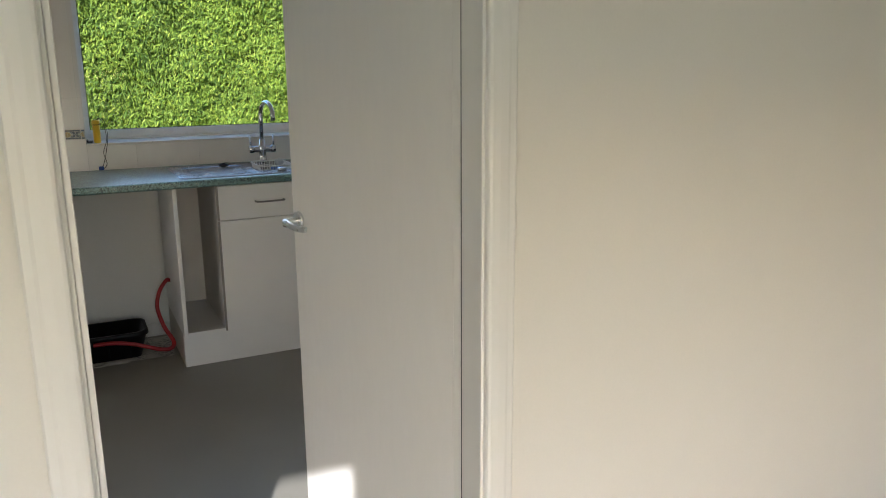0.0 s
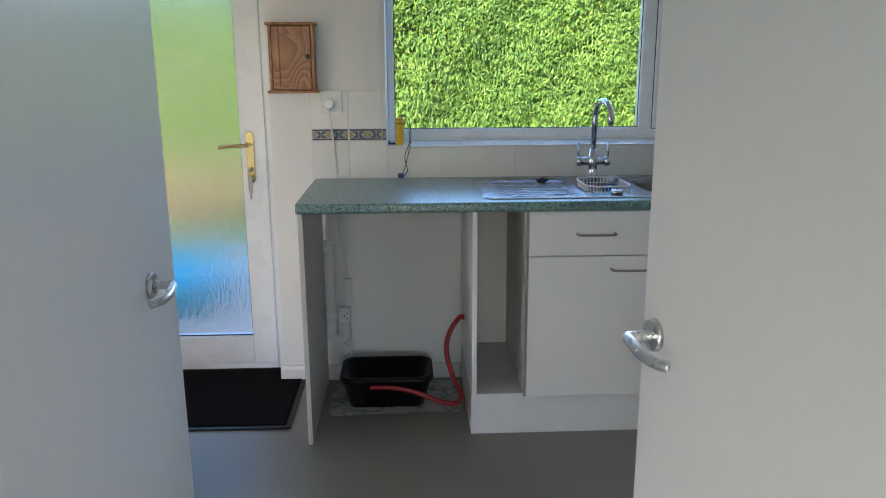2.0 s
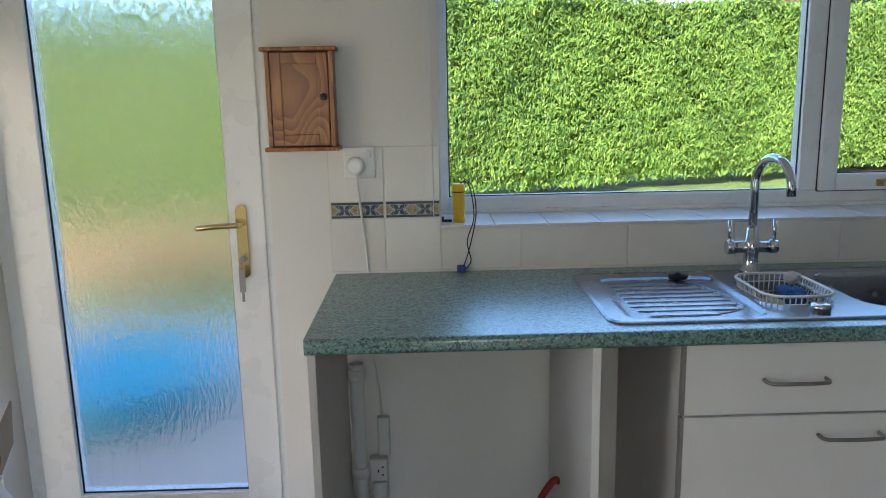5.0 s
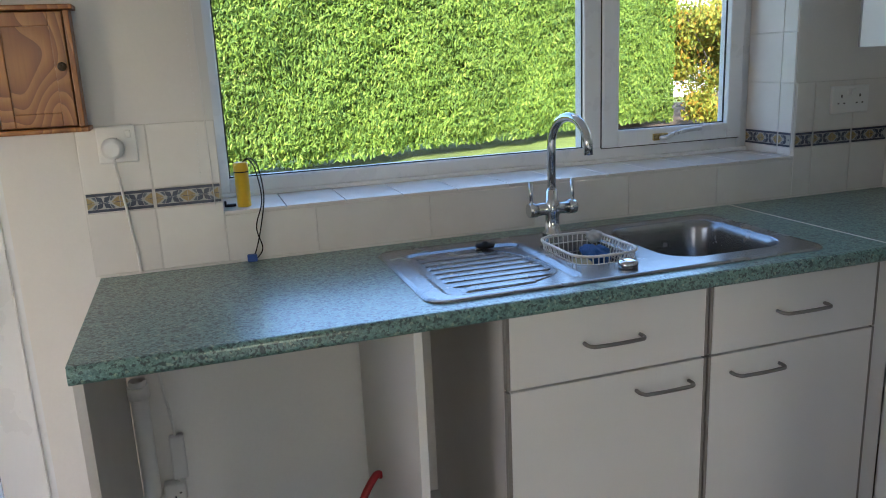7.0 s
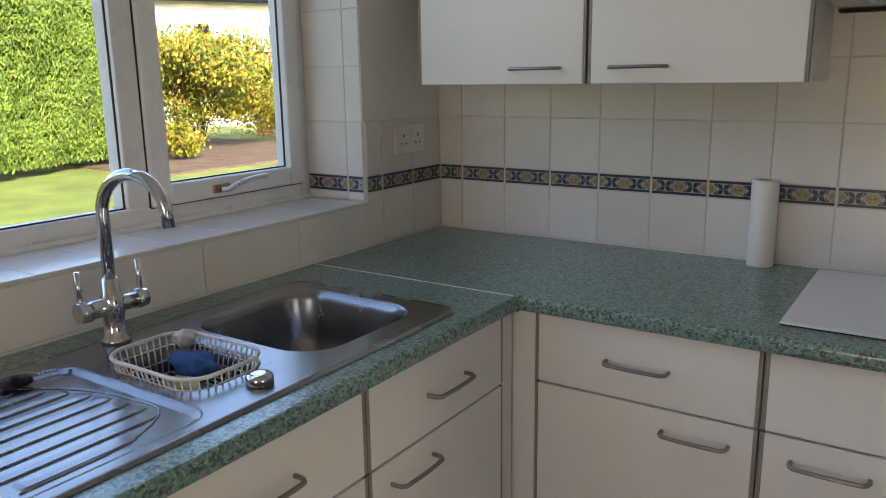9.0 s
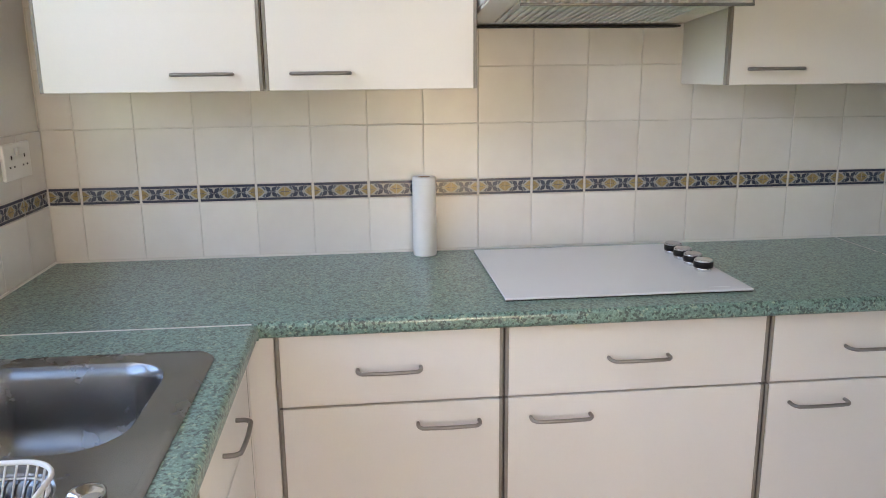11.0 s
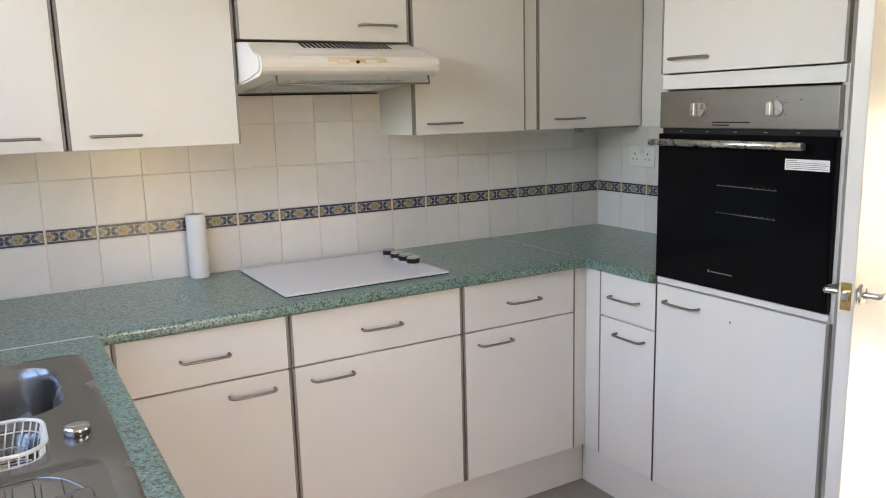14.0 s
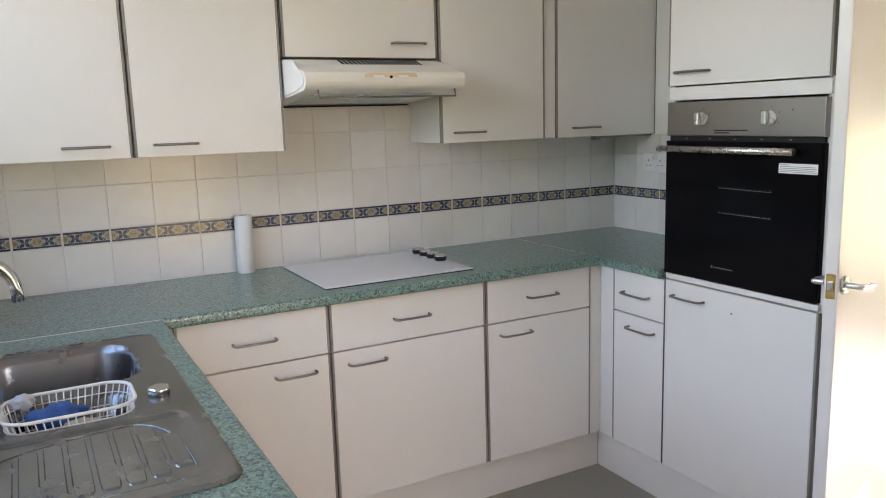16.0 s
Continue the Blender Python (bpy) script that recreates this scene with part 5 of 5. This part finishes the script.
def foliage(name, centres, normals, size, material, aspect=0.45, parent=None, label="", category="", kind=""):
    """Many small pointed leaves (two bent triangles pairs) at the centres, laid roughly along the surface."""
    n = len(centres)
    d = normals + rng.normal(0, 0.55, (n, 3))
    d /= np.linalg.norm(d, axis=1)[:, None]
    up = np.tile([0.25, 0.0, 1.0], (n, 1)) + rng.normal(0, 0.55, (n, 3))
    a = np.cross(d, up)
    a /= np.linalg.norm(a, axis=1)[:, None]
    b = np.cross(a, d)
    s = size * rng.uniform(0.6, 1.35, (n, 1))
    tip = centres + b * s + d * s * 0.35
    base = centres - b * s
    le = centres + a * s * aspect
    ri = centres - a * s * aspect
    verts = np.stack([base, ri, tip, le], 1).reshape(-1, 3)
    idx = np.arange(n)[:, None] * 4
    faces = idx + np.array([0, 1, 2, 3])
    me = bpy.data.meshes.new(name)
    me.from_pydata(verts.tolist(), [], faces.tolist())
    me.materials.append(material)
    ob = new(name, me)
    ob.parent = parent
    if category:
        tagged(ob, label, category, kind=kind)
    return ob


# long clipped conifer hedge, its face towards the house
HA, HB = np.array([-9.0, 9.5]), np.array([9.7, 16.16])
hd = (HB - HA) / np.linalg.norm(HB - HA)
hn = np.array([hd[1], -hd[0]])
HL, HT = np.linalg.norm(HB - HA), 2.66


def hedge_bulge(u, z):
    return 0.10 * np.sin(u * 1.7 + z * 1.1) + 0.07 * np.sin(u * 4.1 - z * 3.0) + 0.05 * np.sin(u * 7.3 + z * 6.1)


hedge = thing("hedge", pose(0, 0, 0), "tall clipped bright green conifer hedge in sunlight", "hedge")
# near-black box behind the sprays stands in for the shade deep inside
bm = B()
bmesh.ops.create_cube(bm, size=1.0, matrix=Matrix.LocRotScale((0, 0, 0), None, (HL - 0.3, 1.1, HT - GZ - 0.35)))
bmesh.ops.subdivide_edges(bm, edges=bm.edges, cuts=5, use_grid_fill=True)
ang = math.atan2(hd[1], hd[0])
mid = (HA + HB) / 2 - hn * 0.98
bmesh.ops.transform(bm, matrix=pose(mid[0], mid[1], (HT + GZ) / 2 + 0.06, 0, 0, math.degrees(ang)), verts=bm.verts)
part("shade_core", bm, HEDGECORE, hedge)
# tufts of sprays: each tuft a small bulge of leaves about its own centre
NT = 9000
tu = rng.uniform(0, HL, NT)
tz = GZ + 0.22 + (HT - GZ - 0.20) * rng.uniform(0, 1, NT)
td = hedge_bulge(tu, tz) - np.abs(rng.normal(0, 0.05, NT))
pick = rng.integers(0, NT, 190000)
off = rng.normal(0, 1, (len(pick), 3)) * np.array([0.085, 0.055, 0.050])
u = tu[pick] + off[:, 0]
z = np.maximum(tz[pick] + off[:, 2] + 0.25 * off[:, 1], GZ + 0.12)
dep = td[pick] + off[:, 1] - 0.6 * np.abs(off[:, 2])
N = len(pick)
low = np.clip((GZ + 0.5 - z) / 0.35, 0, 1)
dep -= 0.25 * low * rng.uniform(0.2, 1, N)
cx = HA[0] + hd[0] * u + hn[0] * dep
cy = HA[1] + hd[1] * u + hn[1] * dep
nrm = np.stack([hn[0] + hd[0] * off[:, 0] * 6, hn[1] + hd[1] * off[:, 0] * 6, 0.35 + off[:, 2] * 9], 1)
keep = ~((low > 0.4) & (rng.uniform(0, 1, N) < 0.5))
foliage("sprays", np.stack([cx, cy, z], 1)[keep], nrm[keep], 0.040, HEDGELEAF, 0.34, hedge)
nb = 60000
u = rng.uniform(0, HL, nb)
z = rng.uniform(GZ + 0.16, HT, nb)
dep = -0.10 - rng.exponential(0.08, nb) + hedge_bulge(u, z)
foliage("inner_sprays", np.stack([HA[0] + hd[0] * u + hn[0] * dep, HA[1] + hd[1] * u + hn[1] * dep, z], 1), np.tile([hn[0], hn[1], 0.35], (nb, 1)), 0.055, HEDGELEAF, 0.36, hedge)
n2 = 24000
u = rng.uniform(0, HL, n2)
dpt = rng.uniform(-1.4, 0.1, n2)
zt_ = HT + 0.10 * np.sin(u * 2.1) + 0.07 * np.sin(u * 5.3 + 1) + rng.normal(0, 0.06, n2)
foliage("top_sprays", np.stack([HA[0] + hd[0] * u + hn[0] * dpt, HA[1] + hd[1] * u + hn[1] * dpt, zt_], 1), np.tile([0, -0.3, 1.0], (n2, 1)), 0.050, HEDGELEAF, 0.34, hedge)
n3 = 12000
dpt = rng.uniform(-1.4, 0.0, n3)
z = rng.uniform(GZ + 0.1, HT, n3)
off = rng.exponential(0.08, n3)
foliage("end_sprays", np.stack([HB[0] + hn[0] * dpt - hd[0] * off + 0.1, HB[1] + hn[1] * dpt - hd[1] * off, z], 1), np.tile([hd[0], hd[1], 0.3], (n3, 1)), 0.050, HEDGELEAF, 0.34, hedge)


def shrub(x, y, r, h, n, material, label):
    s = thing("shrub", pose(x, y, GZ), label, "shrub")
    bm = B()
    for k in range(9):
        a = k * 2.4
        tip = (math.cos(a) * r * 0.6, math.sin(a) * r * 0.6, h * (0.65 + 0.25 * math.sin(k * 1.7)))
        tube(bm, smooth_path([(math.cos(a) * 0.05, math.sin(a) * 0.05, 0), (tip[0] * 0.3, tip[1] * 0.3, h * 0.35), tip], 4), 0.018, 6)
    part("stems", bm, BARK, s)
    cl = rng.normal(0, 1, (26, 3))
    cl /= np.linalg.norm(cl, axis=1)[:, None]
    cl *= rng.uniform(0.45, 0.95, (26, 1))
    pick = cl[rng.integers(0, 26, n)] + rng.normal(0, 0.16, (n, 3))
    p = pick * np.array([r, r, h * 0.42]) + np.array([0, 0, h * 0.56])
    p = p[p[:, 2] > 0.12]
    foliage("leaves", p, pick[:len(p)], 0.050, material, 0.55, s)
    return s


shrub(11.7, 17.0, 2.1, 2.9, 24000, SHRUBLEAF, "yellow and orange autumn shrub")
shrub(14.2, 17.0, 1.5, 2.2, 8000, SHRUBLEAF, "yellow-green autumn shrub in the bed")
shrub(13.6, 19.4, 1.4, 2.4, 5000, HEDGELEAF, "green garden shrub behind the flower bed")
shrub(10.1, 15.4, 0.5, 0.8, 2200, SHRUBLEAF, "low pale green shrub at the hedge's end")

# the neighbour's house and a brick pier beyond the shrubs
nh = thing("house", pose(18.5, 27.0, GZ, 0, 0, -28), "pale rendered house with a brown tiled roof", "house")
boxpart("wall", nh, (-7, 5, -3, 3, 0, 4.15), RENDERW)
bm = B()
vs = [bm.verts.new(p) for p in ((-7.3, -3.4, 4.05), (5.3, -3.4, 4.05), (5.3, 0, 6.3), (-7.3, 0, 6.3), (-7.3, 3.4, 4.05), (5.3, 3.4, 4.05))]
bm.faces.new(vs[:4])
bm.faces.new((vs[3], vs[2], vs[5], vs[4]))
bmesh.ops.solidify(bm, geom=bm.faces, thickness=0.12)
part("roof", bm, ROOFT, nh)
part("gutter", cyl(B(), (-7.3, -3.45, 4.05), (5.3, -3.45, 4.05), 0.07, n=10), BLACK_PLASTIC, nh)
for x in (-5.2, -3.4, -1.6, 0.8, 3.2):
    w_ = part("window", box(B(), x - 0.26, x + 0.26, -3.05, -2.98, 2.3, 3.4, bevel=0.02), UPVC, nh)
    boxpart("pane", w_, (x - 0.20, x + 0.20, -3.06, -3.045, 2.37, 3.33), OVENWINDOW)
pier = thing("brick_pier", pose(15.6, 19.0, GZ, 0, 0, -35), "red brick garden pier with a stone cap", "pier")
for k in range(30):
    for j in range(2):
        o = boxpart("brick", pier, (-0.22 + j * 0.222, -0.004 + j * 0.222, -0.22, 0.22, 0.004 + k * 0.075, 0.069 + k * 0.075) if k % 2 else (-0.22, 0.22, -0.22 + j * 0.222, -0.004 + j * 0.222, 0.004 + k * 0.075, 0.069 + k * 0.075), TERRA)
boxpart("mortar", pier, (-0.212, 0.212, -0.212, 0.212, 0.0, 2.25), GROUT)
boxpart("cap", pier, (-0.30, 0.30, -0.30, 0.30, 2.25, 2.35), RENDERW, 0.02)

# things that show blurred through the obscured pane
pool = thing("plastic_tub", pose(-1.30, 5.95, GZ + 0.03), "turquoise plastic garden tub on the paving", "tub")
bm = lathe(B(), [(0.50, 0.0), (0.52, 0.02), (0.56, 0.17), (0.59, 0.18), (0.59, 0.20), (0.55, 0.20), (0.50, 0.06)], n=36)
part("tub", bm, TARP, pool)
for i, x in enumerate((-2.4, -1.5, -0.7)):
    pot = thing("plant_pot", pose(x, 8.6 + 0.2 * i, GZ), "terracotta plant pot beside the paving", "plant pot")
    part("pot", lathe(B(), [(0.16, 0), (0.24, 0.42), (0.27, 0.43), (0.27, 0.50), (0.23, 0.50), (0.22, 0.44)]), TERRA, pot)

# ---------- wall tiles ----------
ROWS_E = [(0.904, 1.0565, False), (1.0565, 1.1035, True), (1.1035, 1.256, False), (1.256, 1.4085, False), (1.4085, 1.561, False)]
mE = pose(EX, NY - 0.006, 0, 0, 0, -90)
tile_run(wall_east, mE, NY - SY - 0.012, ROWS_E, start=(NY - 0.006 - 3.167) % PITCH)
mN = lambda x: pose(x, NY, 0)
tile_run(wall_north, mN(0.040), WIN[0] - 0.040, ROWS_E[:3], start=0.153)
tile_run(wall_north, mN(WIN[0]), WIN[1] - WIN[0], [(0.904, 1.022, False)], start=0.225, pitch=0.305)
tile_run(wall_north, mN(WIN[1]), EX - WIN[1] - 0.006, ROWS_E[:3], start=0.07)
tile_run(wall_south, pose(EX - 0.006, SY, 0, 0, 0, 180), EX - 0.006 - 1.53, ROWS_E[:3] + [(1.256, 1.349, False)], start=0.153)
# reveal beside the window and the tiled sill
tile_run(wall_north, pose(WIN[1], FY0 - 0.002, 0, 0, 0, -90), FY0 - NY - 0.004, [(1.034, 1.0565, False), (1.0565, 1.1035, True), (1.1035, 1.256, False), (1.256, 1.4085, False), (1.4085, 1.561, False), (1.561, 1.7135, False), (1.7135, 1.866, False), (1.866, 2.018, False), (2.018, 2.136, False)], start=0.0)
x = WIN[0]
while x < WIN[1] - 0.01:
    w_ = min(PITCH, WIN[1] - x)
    o = new("sill_tile", tile_mesh(w_ - GAP, FY0 - NY + 0.004))
    o.parent = wall_north
    o.matrix_basis = pose(x + GAP / 2, NY - 0.008, WIN[2] - 0.004, -90, 0, 0) @ pose(0, -0.008, -0.0, 0, 0, 0)
    x += PITCH
bm = B()
box(bm, WIN[0], WIN[1], NY - 0.003, FY0, WIN[2] - 0.011, WIN[2] - 0.002)
tagged(part("window_sill_bed", bm, GROUT), "grout bed under the sill tiles", "sill", kind="structure")
for dims in ((0.038, WIN[0], NY - 0.0035, NY - 0.0005, 0.902, 1.256), (WIN[0], WIN[1], NY - 0.0035, NY - 0.0005, 0.902, 1.020), (WIN[1], EX - 0.004, NY - 0.0035, NY - 0.0005, 0.902, 1.256), (EX - 0.0035, EX - 0.0005, SY + 0.004, NY - 0.004, 0.902, 1.562), (1.532, EX - 0.004, SY + 0.0005, SY + 0.0035, 0.902, 1.349), (WIN[1] - 0.0035, WIN[1] - 0.0005, NY, FY0, 1.034, 2.136)):
    tagged(part("tile_grout", box(B(), *dims), GROUT), "pale grout between the wall tiles", "grout", kind="structure")
